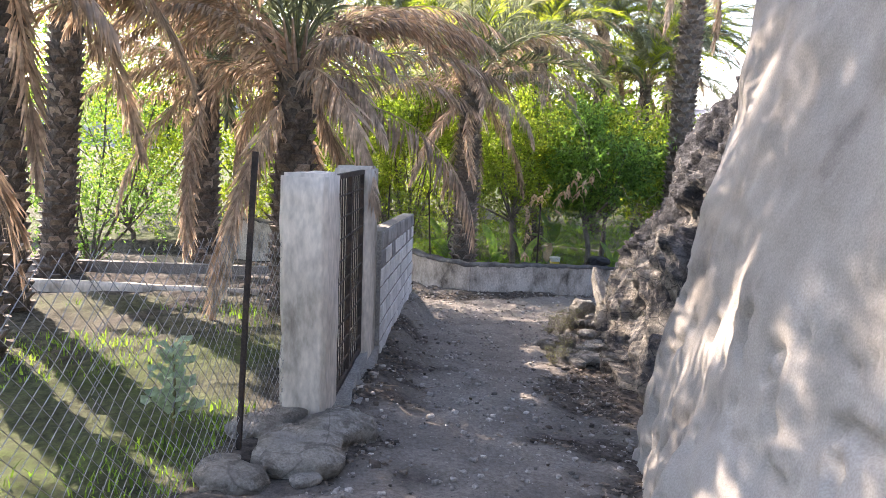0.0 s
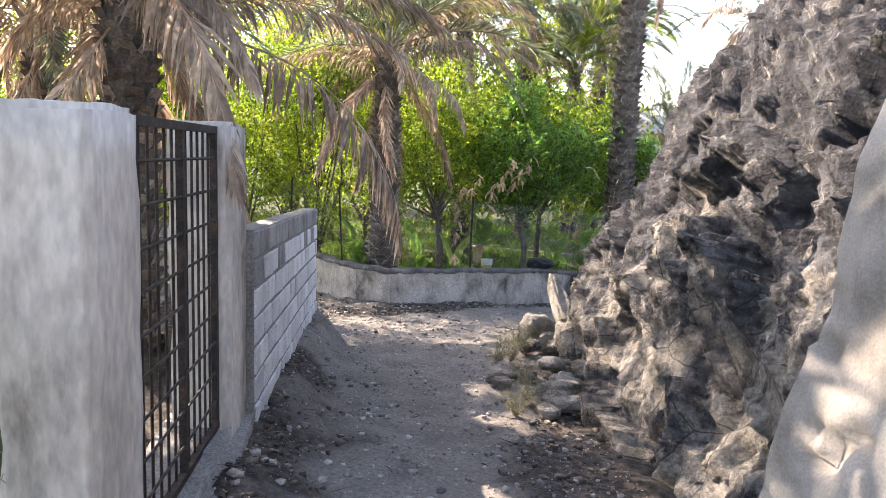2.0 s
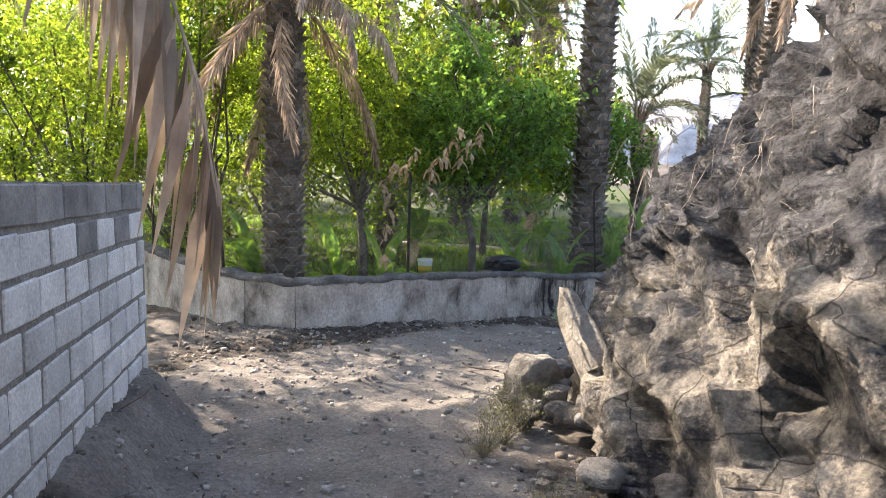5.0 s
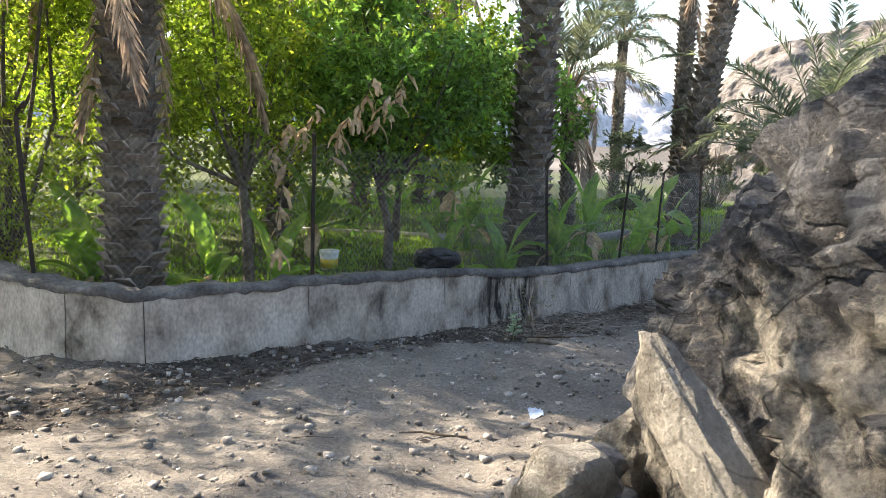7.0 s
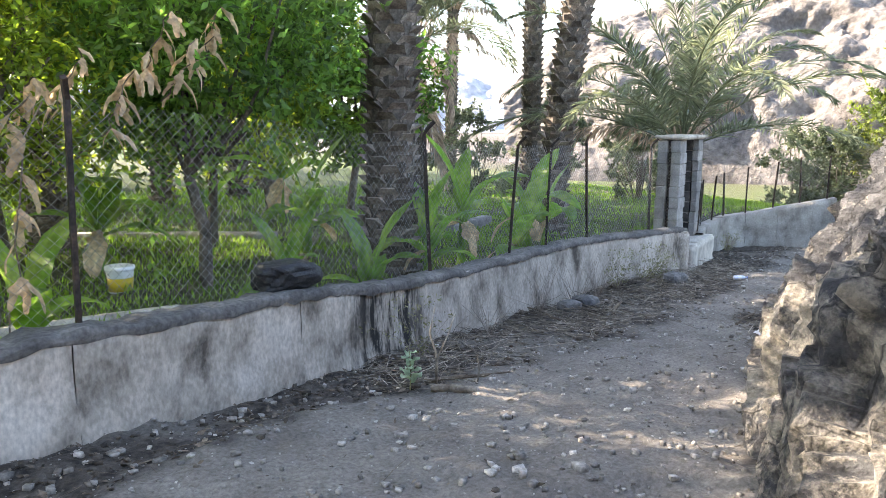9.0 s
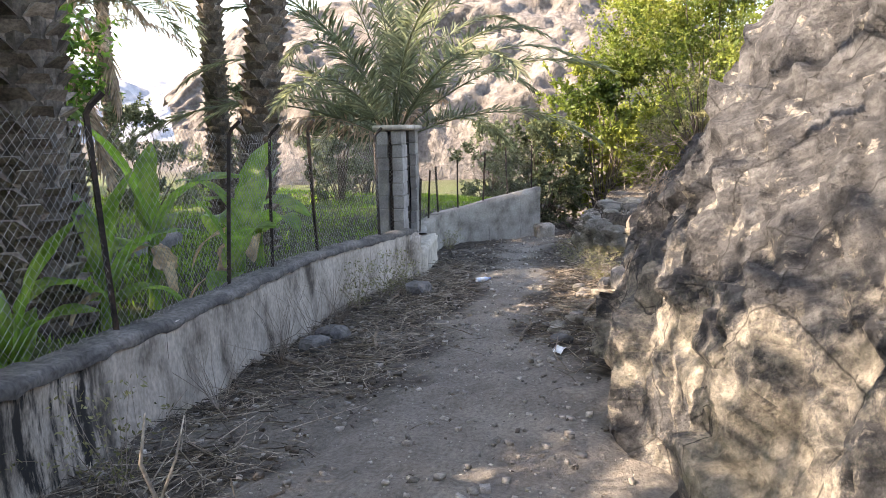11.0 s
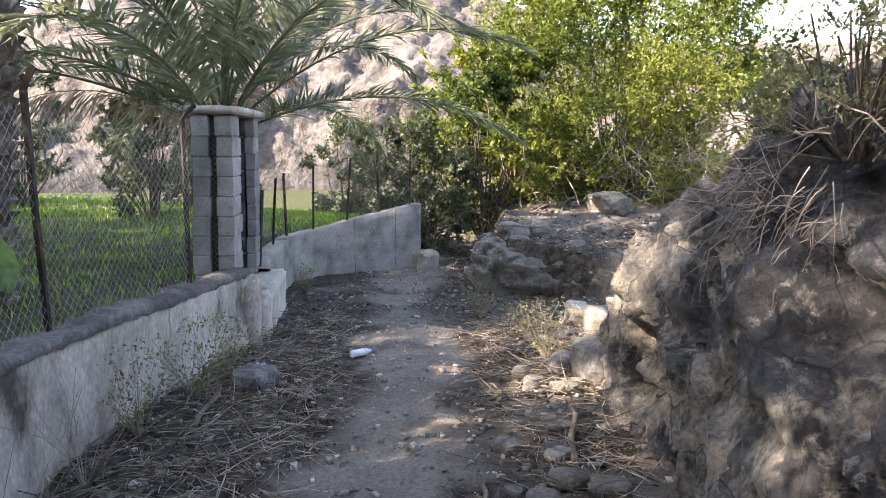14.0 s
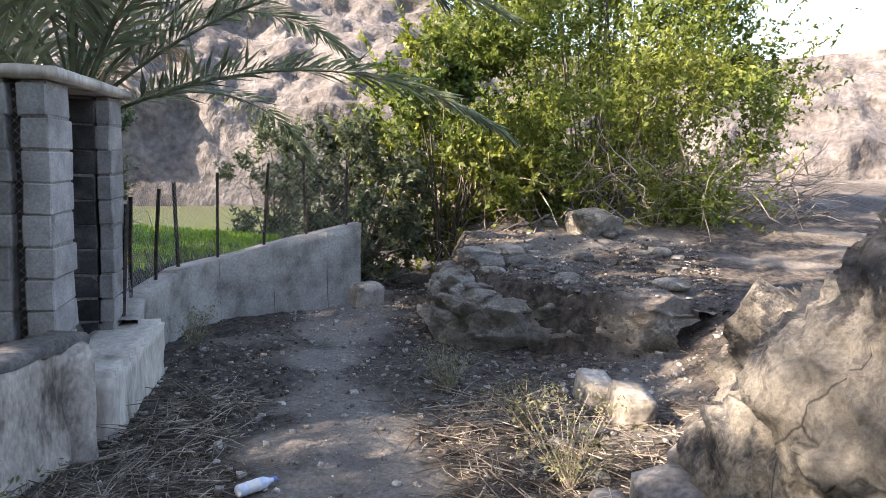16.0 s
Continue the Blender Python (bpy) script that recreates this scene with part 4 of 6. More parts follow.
# ---------------------------------------------------------------- palms
def frond_mesh(name, length, start, droop, mat, leaflets=78, width=0.5, limp=0.0, seed=0, stemr=0.016, twist=0.0):
    """A frond leaving the origin along +x; start: its first angle above level, droop: how far it bends down."""
    r = np.random.default_rng(seed)
    k = np.linspace(0, 1, 16)
    ang = np.radians(start) - np.radians(droop) * k ** 1.4
    step = length / 15
    px = np.concatenate([[0], np.cumsum(np.cos(ang[:-1]) * step)])
    pz = np.concatenate([[0], np.cumsum(np.sin(ang[:-1]) * step)])
    py = 0.12 * length * np.sin(k * 2.2) * twist
    stem = np.stack([px, py, pz], 1)
    s = Shape()
    s.tube(stem, stemr * (1 - 0.85 * k), 5, False)
    f = np.linspace(0.16, 0.99, leaflets)
    out = []
    for side in (1, -1):
        ff = f + r.uniform(-0.006, 0.006, leaflets)
        base = np.stack([np.interp(ff, k, stem[:, c]) for c in range(3)], 1)
        a = np.interp(ff, k, ang)
        fwd = np.stack([np.cos(a), np.zeros_like(a), np.sin(a)], 1)
        upv = np.stack([-np.sin(a), np.zeros_like(a), np.cos(a)], 1)
        sidev = np.array([0, side, 0.0])
        sweep = np.radians(np.interp(ff, [0, 0.5, 1], [62, 48, 22]) + r.normal(0, 6, leaflets))
        vee = np.radians(np.interp(ff, [0, 1], [38, 18]) + r.normal(0, 14, leaflets))
        d = np.cos(sweep)[:, None] * fwd + np.sin(sweep)[:, None] * (np.cos(vee)[:, None] * sidev + np.sin(vee)[:, None] * upv)
        hang = limp * r.uniform(0.6, 1.2, leaflets)
        d = unit(d * (1 - np.minimum(hang, 0.95))[:, None] + np.array([0, 0, -1.0]) * hang[:, None] + r.normal(0, 0.05, (leaflets, 3)))
        ln = width * np.interp(ff, [0, 0.3, 0.75, 1], [0.55, 1.0, 0.85, 0.45]) * r.uniform(0.8, 1.12, leaflets)
        wd = unit(np.cross(d, upv + r.normal(0, 0.25, (leaflets, 3)))) * 0.019
        tipsag = np.array([0, 0, -1.0]) * (0.1 + 0.1 * limp) * ln[:, None]
        mid = base + d * (ln * 0.45)[:, None]
        tip = base + d * ln[:, None] + tipsag
        out.append(np.stack([base, mid - wd, tip, mid + wd], 1))
    q = np.concatenate(out)
    s.add(q.reshape(-1, 3), np.arange(len(q) * 4).reshape(-1, 4).tolist())
    return s.mesh(name, mat)


GREEN = [frond_mesh("frond", 3.7, st, dr, FROND, seed=k, twist=tw) for k, (st, dr, tw) in enumerate(((70, 75, 0.2), (58, 85, -0.3), (45, 90, 0.3), (30, 85, -0.2), (12, 75, 0.2), (80, 50, 0.1)))]
YOUNG = [frond_mesh("frond", 3.3, st, dr, FROND_YOUNG_LIT, seed=10 + k, twist=tw) for k, (st, dr, tw) in enumerate(((72, 70, 0.2), (50, 85, -0.3), (25, 80, 0.3)))]
DRY = [frond_mesh("dry_frond", 3.1, st, dr, FROND_DRY, 70, 0.46, li, 20 + k, 0.014, tw) for k, (st, dr, li, tw) in enumerate(((45, 85, 0.45, 0.3), (25, 80, 0.55, -0.3), (5, 80, 0.7, 0.2), (-45, 45, 0.6, -0.2)))]
SWEPT = [frond_mesh("dry_frond", 4.0, st, dr, FROND_DRY, 110, 0.55, li, 26 + k, 0.016, tw) for k, (st, dr, li, tw) in enumerate(((40, 90, 0.35, 0.25), (30, 72, 0.4, -0.25)))]
LONG = [frond_mesh("frond", 4.3, st, dr, FROND, 92, 0.52, 0.12, 30 + k, 0.02, tw) for k, (st, dr, tw) in enumerate(((80, 45, 0.2), (66, 80, -0.3), (52, 85, 0.3), (36, 70, -0.2), (24, 62, 0.2)))]


def palm_trunk(points, r0, r1, seed):
    """A trunk with spiral rows of cut leaf bases."""
    r = np.random.default_rng(seed)
    p = np.asarray(points, float)
    s0 = np.concatenate([[0], np.cumsum(np.linalg.norm(np.diff(p, axis=0), axis=1))])
    n = max(6, int(s0[-1] / 0.25))
    t = np.linspace(0, s0[-1], n)
    line = np.stack([np.interp(t, s0, p[:, c]) for c in range(3)], 1)
    rad = np.interp(t / s0[-1], [0, 0.06, 1], [r0 * 1.25, r0, r1])
    s = Shape()
    s.tube(line, rad, 10)
    scars = Shape()
    rows, per = int(s0[-1] / 0.125), 6
    for i in range(rows):
        h = (i + 0.5) / rows
        c = np.array([np.interp(h * s0[-1], t, line[:, k]) for k in range(3)])
        ra = float(np.interp(h * s0[-1], t, rad))
        for j in range(per):
            a = 2 * math.pi * (j + 0.5 * (i % 2) + r.uniform(-0.1, 0.1)) / per + i * 0.05
            u, v, z = np.array([math.cos(a), math.sin(a), 0]), np.array([-math.sin(a), math.cos(a), 0]), np.array([0, 0, 1.0])
            w, hh, out = ra * 0.46 * r.uniform(0.85, 1.1), 0.2 * r.uniform(0.85, 1.15), ra * r.uniform(0.26, 0.44)
            b = c + u * ra * 0.93
            v8 = [b - z * hh * 0.62, b + v * w - z * hh * 0.05, b + u * out + v * w * 0.62 + z * hh * 0.4, b + u * out - v * w * 0.62 + z * hh * 0.4, b - v * w - z * hh * 0.05, b + u * 0.02 + v * w * 0.5 + z * hh * 0.42, b + u * 0.02 - v * w * 0.5 + z * hh * 0.42]
            scars.add(v8, [(0, 1, 2, 3, 4), (3, 2, 5, 6), (1, 5, 2), (4, 3, 6)])
    return s, scars


def palm(x, y, foot, top, r0=0.22, lean=(0, 0), green=32, dry=12, young=0, fronds=None, seed=0, scale=1.0, dry_only_side=None, swept=(), label="tall date palm with rough scaly trunk and feathery grey-green fronds"):
    r = random.Random(seed)
    base = empty("date_palm", pose(x, y, foot), label, "palm tree")
    h = top - foot
    pts = [(lean[0] * (0.6 * k + 0.4 * k * k), lean[1] * (0.6 * k + 0.4 * k * k), h * k - 0.15 * (k == 0)) for k in (0, 0.25, 0.5, 0.75, 1)]
    core, scars = palm_trunk(pts, r0, r0 * 0.86, seed)
    # core darker than BARK, painting shade into gaps between the leaf bases
    trunk = core.object("trunk", TRUNK, base)
    scars.object("bark", BARK, trunk, label="overlapping cut grey-brown leaf bases")
    cx, cy = lean
    # stubs of old stalks round the crown
    s = Shape()
    for k in range(16):
        a = k * 2.4
        s.tube([(cx + 0.6 * r0 * math.cos(a), cy + 0.6 * r0 * math.sin(a), h - 0.2), (cx + (r0 + 0.1) * math.cos(a), cy + (r0 + 0.1) * math.sin(a), h + 0.12), (cx + (r0 + 0.26) * math.cos(a), cy + (r0 + 0.26) * math.sin(a), h + 0.45)], [0.04, 0.03, 0.012], 4)
    s.object("crown_boss", FROND_DRY, base, label="grey cut stalk bases")
    pool = fronds or GREEN
    for k in range(green):
        lvl = (k + 0.5) / green
        me = pool[min(len(pool) - 1, int(lvl * len(pool)))] if r.random() < 0.8 else r.choice(pool)
        ob = link_mesh("frond", me, base)
        sc = scale * r.uniform(0.85, 1.12)
        ob.matrix_basis = pose(cx, cy, h + 0.25 - 0.3 * lvl, r.uniform(-12, 12), r.uniform(-8, 8), k * 137.5 + r.uniform(-20, 20)) @ Matrix.Scale(sc, 4)
    for k in range(young):
        ob = link_mesh("frond", r.choice(YOUNG), base, "sunlit yellow-green frond")
        ob.matrix_basis = pose(cx, cy, h + 0.1, r.uniform(-12, 12), r.uniform(-8, 8), r.uniform(0, 360)) @ Matrix.Scale(scale * r.uniform(0.8, 1.05), 4)
    for k in range(dry):
        ob = link_mesh("dry_frond", DRY[k % 4], base, "dead brown drooping frond")
        az = k * 137.5 + r.uniform(-25, 25) if dry_only_side is None else dry_only_side + r.uniform(-75, 75)
        ob.matrix_basis = pose(cx, cy, h - 0.05 - 0.02 * k, r.uniform(-15, 15), r.uniform(-8, 8), az) @ Matrix.Scale(scale * r.uniform(0.8, 1.1), 4)
    for az, kind, sc in swept:
        ob = link_mesh("dry_frond", SWEPT[kind], base, "long dead brown frond arching down")
        ob.matrix_basis = pose(cx, cy, h + 0.1, r.uniform(-10, 10), 0, az) @ Matrix.Scale(sc, 4)
    return base


palm(-1.95, 9.6, -0.66, 2.5, 0.25, (0.05, 0.05), 20, 22, 0, [GREEN[5], GREEN[0], GREEN[1], GREEN[2]], seed=1, scale=0.98, swept=((14, 0, 0.68), (24, 1, 0.66), (32, 0, 0.76), (42, 1, 0.74), (-8, 1, 0.6), (58, 0, 0.9), (135, 1, 1.0), (150, 1, 1.1), (163, 0, 0.95), (172, 0, 1.1), (182, 1, 1.0), (190, 1, 1.15), (203, 1, 1.1), (215, 0, 1.05), (235, 1, 1.0)), label="squat date palm with drooping dead brown fronds behind the gate")
palm(0.5, 18.35, -1.65, 3.1, 0.28, (0.05, 0.1), 24, 20, 4, seed=2, label="date palm with scaly trunk and hanging dead fronds behind the parapet")
palm(6.2, 20.6, -1.75, 7.5, 0.3, (0.15, -0.2), 32, 10, 6, seed=3)
palm(2.9, 24.6, -1.7, 4.9, 0.24, (0.0, 0.2), 28, 12, 14, seed=4)
palm(9.6, 33.5, -1.9, 6.2, 0.25, (0.2, 0.3), 30, 10, 14, seed=5)
palm(-2.3, 28.5, -1.6, 6.0, 0.25, (0.2, 0.0), 30, 10, 16, seed=6)
palm(10.8, 22.8, -1.8, 5.6, 0.27, (0.75, -0.7), 32, 12, 2, seed=7, label="leaning date palm with thick scaly trunk behind the fence")
palm(9.4, 24.9, -1.75, 1.5, 0.17, (-0.1, 0.1), 22, 8, 0, seed=8, scale=0.8, label="young date palm with slim trunk in the garden")
palm(13.1, 25.9, -1.8, 5.0, 0.22, (0.1, 0.2), 15, 6, 2, seed=9)
palm(16.5, 34.0, -1.9, 4.0, 0.2, (0.2, 0.2), 20, 8, 2, seed=10, scale=0.9)
palm(14.2, 22.55, -1.8, -0.35, 0.11, (0.0, 0.0), 26, 2, 0, LONG, seed=11, scale=1.08, label="low date palm with long arching fronds behind the gateway")
palm(-4.5, 7.2, -0.66, 4.2, 0.2, (0.3, 0.0), 18, 22, 4, seed=12, label="date palm with many dead fronds in the fenced yard")
palm(-4.6, 14.5, -0.66, 2.9, 0.24, (0.1, 0.0), 30, 26, 4, seed=13, label="short date palm with grey fronds and many dead ones")
# crown raised out of view to shade the plastered wall
palm(-5.4, 9.2, -0.7, 7.4, 0.24, (0.3, 0.0), 25, 14, 4, seed=17)
palm(-3.6, 3.6, -0.5, 2.7, 0.24, (0.2, 0.1), 26, 26, 0, seed=18, scale=0.75, label="date palm beside the start of the path, many dead fronds")
# unseen leaning crown, set to block sun from the plastered wall
palm(-6.3, 12.2, -0.7, 8.6, 0.24, (1.2, -0.6), 34, 10, 4, seed=19)
palm(-6.8, 20.5, -0.9, 5.0, 0.24, (0.2, 0.0), 22, 8, 8, seed=14)
palm(6.0, 30.5, -1.8, 6.4, 0.24, (0.0, 0.3), 30, 8, 16, seed=15)
palm(0.6, 34.0, -1.7, 6.8, 0.24, (0.1, 0.0), 30, 8, 16, seed=16)


palm(7.8, 30.5, -1.8, 4.4, 0.24, (0.0, 0.2), 28, 8, 14, seed=21)
palm(11.5, 38.0, -1.9, 7.0, 0.24, (0.2, 0.0), 28, 8, 16, seed=22)
palm(3.6, 38.5, -1.9, 7.6, 0.24, (0.0, 0.0), 28, 8, 16, seed=23)
palm(-2.2, 37.0, -1.9, 7.4, 0.24, (0.0, 0.0), 28, 8, 16, seed=24)


# ---------------------------------------------------------------- broadleaf trees
def leaves(centres, radii, count, size, r, flat=0.35, up=0.35):
    """Corners of leaf quads strewn in clumps."""
    k = r.integers(0, len(centres), count)
    d = unit(r.normal(0, 1, (count, 3)))
    rad = radii[k] * (0.35 + 0.65 * r.random(count) ** 0.6)
    pos = centres[k] + d * rad[:, None] * np.array([1, 1, 0.8])
    n = unit(d * 0.7 + r.normal(0, 0.6, (count, 3)) + np.array([0, 0, up]))
    a = unit(np.cross(n, r.normal(0, 1, (count, 3))))
    b = np.cross(n, a)
    s = size * r.uniform(0.6, 1.25, count)[:, None]
    tip = pos + a * s
    mid = pos + a * s * 0.45 + n * s * 0.06
    return np.stack([pos, mid - b * s * flat * 0.6, tip, mid + b * s * flat * 0.6], 1)


def sprays(centres, radii, count, size, r, per=26, lean=0.55, flat=0.35):
    """Corners of leaf quads set along thin shoots that leave the clumps outwards."""
    n = max(1, count // per)
    k = r.integers(0, len(centres), n)
    mid = centres.mean(0)
    d = unit(r.normal(0, 1, (n, 3)) + 0.5 * unit(centres[k] - mid) + np.array([0, 0, lean]))
    root = centres[k] + r.normal(0, 0.35, (n, 3)) * radii[k][:, None]
    ln = radii[k] * r.uniform(0.7, 1.5, n)
    u = r.random((n, per)) ** 0.8
    bend = r.normal(0, 0.25, (n, 1, 3)) * (u ** 2)[:, :, None]
    pos = (root[:, None] + (d[:, None] * u[:, :, None] + bend) * ln[:, None, None]).reshape(-1, 3)
    w = np.repeat(d, per, 0)
    a = unit(w * 0.6 + r.normal(0, 0.75, pos.shape))
    nn = unit(np.cross(a, r.normal(0, 1, pos.shape)) + np.array([0, 0, 0.5]))
    b = unit(np.cross(nn, a))
    s = size * r.uniform(0.6, 1.25, len(pos))[:, None]
    m = pos + a * s * 0.45 + nn * s * 0.05
    return np.stack([pos, m - b * s * flat * 0.6, pos + a * s, m + b * s * flat * 0.6], 1)


def tree(x, y, foot, height, radius, count, size, mat, seed, low=0.3, clumps=26, name="orchard_tree", label="leafy green orchard tree with dark trunk", twigs=12, stretch=1.0, trunkr=0.09):
    r = np.random.default_rng(seed)
    base = empty(name, pose(x, y, foot), label, "tree" if name != "bush" else "bush")
    c = unit(r.normal(0, 1, (clumps, 3))) * (r.random(clumps) ** 0.4)[:, None]
    lo, hi = height * low, height
    cen = np.stack([c[:, 0] * radius * stretch, c[:, 1] * radius, (lo + hi) / 2 + c[:, 2] * (hi - lo) / 2], 1)
    cen[:, :2] *= (1 + 0.25 * r.normal(0, 1, clumps))[:, None]
    rad = radius * r.uniform(0.22, 0.46, clumps)
    link_mesh("crown", quads("crown", np.concatenate([leaves(cen, rad, count // 3, size, r), sprays(cen, rad * 1.1, count * 2 // 3, size, r, 22, 0.3)]), mat), base)
    s = Shape()
    fork = np.array([0.1 * r.normal(), 0.1 * r.normal(), height * low * 0.9])
    s.tube([(0, 0, -0.2), (0.05 * r.normal(), 0.05 * r.normal(), fork[2] * 0.5), fork], [trunkr * 1.3, trunkr, trunkr * 0.85], 8)
    for k in range(min(twigs, clumps)):
        m = (fork + cen[k]) / 2 + r.normal(0, 0.12, 3)
        s.tube([fork, m, cen[k]], [trunkr * 0.55, trunkr * 0.35, 0.012], 5)
    s.object("trunk", TRUNK, base)
    return base


ORCHARD = [
    # x, y, height, radius, leaves, kind, lowest leaf
    (-2.9, 21.6, 6.2, 1.9, 18000, 1, 0.03), (-0.9, 20.4, 6.0, 1.6, 16000, 1, 0.03), (1.9, 20.4, 5.0, 1.6, 15000, 1, 0.3), (4.0, 20.9, 4.3, 1.5, 13000, 0, 0.32),
    (0.2, 23.0, 4.4, 1.7, 7000, 1, 0.2), (2.3, 23.8, 4.2, 1.7, 6500, 1, 0.25), (5.0, 23.8, 4.6, 1.8, 15000, 1, 0.3), (7.4, 23.9, 3.9, 1.3, 9000, 0, 0.34),
    (-5.2, 24.0, 5.5, 2.4, 14000, 1, 0.05), (3.6, 28.0, 5.0, 2.2, 6500, 1, 0.2), (-0.8, 27.0, 6.4, 2.4, 9000, 1, 0.12), (7.6, 28.0, 4.2, 1.9, 6000, 1, 0.25),
    (-4.8, 30.0, 9.0, 3.4, 13000, 1, 0.08), (4.8, 34.0, 7.5, 3.2, 8000, 1, 0.12), (8.8, 36.0, 7.0, 2.8, 9000, 1, 0.15), (-8.0, 16.5, 6.0, 2.6, 13000, 0, 0.05), (-9.5, 23.0, 8.0, 3.4, 13000, 1, 0.06), (0.2, 36.0, 10.0, 4.0, 13000, 1, 0.1),
    (-13.0, 33.0, 11.0, 4.4, 13000, 1, 0.04), (-7.5, 38.0, 12.0, 4.6, 13000, 1, 0.04), (-2.5, 43.0, 12.5, 4.6, 13000, 1, 0.04), (4.0, 45.0, 12.5, 4.6, 13000, 1, 0.04), (10.0, 46.0, 11.5, 4.2, 11000, 1, 0.06),
]
for k, (x, y, h, rad, cnt, kind, low) in enumerate(ORCHARD):
    size = (0.115 if x < 3 else 0.15) if y < 22 else 0.17 if y < 32 else 0.27
    tree(x, y, ground_z(x, y), h, rad, int(cnt * (1.2 if y < 24 else 0.75)), size * (0.8 if y < 24 else 1.0), (LEAF_DARK, LEAF_BRIGHT)[kind], 100 + k, low, 34, label=("dark green citrus tree with slim trunk behind the parapet", "dense sunlit yellow-green orchard tree")[kind], trunkr=0.07)


def thorn_bush(x, y, foot, height, radius, count, size, mat, seed, clumps, label, bare=140):
    """Many thin stems from the ground, a ragged crown and bare twigs at its foot."""
    r = np.random.default_rng(seed)
    base = empty("bush", pose(x, y, foot), label, "bush")
    a, k = r.random(clumps) * 2 * np.pi, r.random(clumps) ** 0.55
    hz = r.uniform(0.04, 1.0, clumps)
    prof = np.interp(hz, [0, 0.35, 0.7, 1.0], [0.8, 1.0, 0.75, 0.3])
    cen = np.stack([np.cos(a) * k * prof * radius, np.sin(a) * k * prof * radius, hz * height], 1)
    rad = radius * r.uniform(0.1, 0.22, clumps)
    link_mesh("crown", quads("crown", np.concatenate([leaves(cen, rad, count // 4, size, r, 0.4, 0.5), sprays(cen, rad * 1.25, count * 3 // 4, size, r, 36, 0.8, 0.4)]), mat), base)
    s = Shape()
    for c in cen[:36]:
        f = np.array([c[0] * 0.2, c[1] * 0.2, -0.1])
        m = f * 0.4 + c * 0.6 + r.normal(0, 0.15, 3) + [0, 0, 0.2]
        s = Shape()
        s.tube([f, m, c], np.array([0.028, 0.016, 0.005]) * min(1, radius / 2), 4, False)
        s.object("stem", TRUNK, base)
    t = Shape()
    for _ in range(bare):
        an, d = r.random() * 6.28, radius * r.uniform(0.3, 0.95)
        p = np.array([math.cos(an) * d, math.sin(an) * d * 1.1, r.uniform(0.0, 0.14 * height)])
        way = unit(np.array([math.cos(an) + r.normal(0, 0.6), math.sin(an) + r.normal(0, 0.6), r.normal(0.35, 0.5)]))
        pts = [p]
        for _ in range(4):
            way = unit(way + r.normal(0, 0.25, 3))
            pts.append(pts[-1] + way * r.uniform(0.15, 0.35) * min(1, radius / 2))
        t.tube(pts, np.array([0.012, 0.01, 0.008, 0.005, 0.003]) * min(1, 0.15 + radius / 2.5), 3, False)
    tagged(t.object("brushwood", TWIG, base, label="tangle of dry leafless twigs"), kind="stuff")
    return base


thorn_bush(23.6, 18.7, -1.6, 6.8, 3.7, 175000, 0.095, LEAF_BUSH, 300, 170, "large sunlit yellow-green thorn bush with bare twigs at its foot", 1000)
thorn_bush(21.0, 21.0, -2.2, 3.6, 1.7, 24000, 0.12, LEAF_BUSH, 302, 60, "yellow-green thorn shrub beside the lane's end", 160)
thorn_bush(9.7, 16.1, -0.3, 0.55, 0.55, 3500, 0.03, WEED_GREEN, 303, 26, "dusty green thorn shrub rooted on top of the outcrop", 90)
for k, (x, y, h, rad) in enumerate(((17.5, 26.5, 2.2, 1.1), (20.5, 28.0, 2.6, 1.4), (14.5, 30.0, 2.4, 1.3), (23.5, 25.5, 2.4, 1.3), (18.5, 31.0, 3.0, 1.6))):
    thorn_bush(x, y, ground_z(x, y), h, rad, 9000, 0.1, LEAF_GREY, 310 + k, 30, "grey-green shrub at the foot of the hillside", 30)
thorn_bush(19.6, 22.2, -2.5, 2.3, 1.3, 22000, 0.09, LEAF_GREY, 301, 60, "dark green shrub at the end of the lane", 30)


# ---------------------------------------------------------------- hills
def hill(name, az0, az1, dist, ridge, depth, mat, seed, label, foot=-3.5):
    """ridge: (azimuth, height in degrees seen from the lane)."""
    az = np.radians(np.linspace(az0, az1, 420 if dist < 100 else 160))
    el = np.interp(np.degrees(az), [a for a, _ in ridge], [e for _, e in ridge])
    k = np.linspace(0, 1.25, 90 if dist < 100 else 30)
    A, K = np.meshgrid(az, k, indexing="ij")
    top = dist * 1.35 * np.tan(np.radians(el))[:, None]
    D = dist * (1 + 0.35 * K * depth)
    Z = np.where(K <= 1, foot + (top - foot) * (0.75 * K ** 0.6 + 0.25 * K), top - (K - 1) * top * 1.2)
    p = np.stack([4 + np.sin(A) * D, 12 + np.cos(A) * D, Z], -1).reshape(-1, 3)
    s = dist / 45
    off = s * (1.2 * fbm(p / (7 * s), 5, seed, True) + 0.55 * fbm(p / (3 * s), 4, seed + 3) + 0.3 * fbm(p / (1.6 * s) * np.array([1, 1, 2.0]), 4, seed + 5, True))
    kk = smooth(0, 0.2, K).reshape(-1)
    p[:, 2] += off * 0.55 * kk * np.interp(K.ravel(), [0, 0.6, 1.0, 1.3], [1, 1, 0.3, 0.3])
    p[:, :2] -= unit(p[:, :2] - [4, 12]) * (off * 0.8 * kk)[:, None]
    ob = link_mesh(name, faced(name, p, grid_faces(len(az), len(k)), mat))
    return tagged(ob, label, "hill", kind="structure")


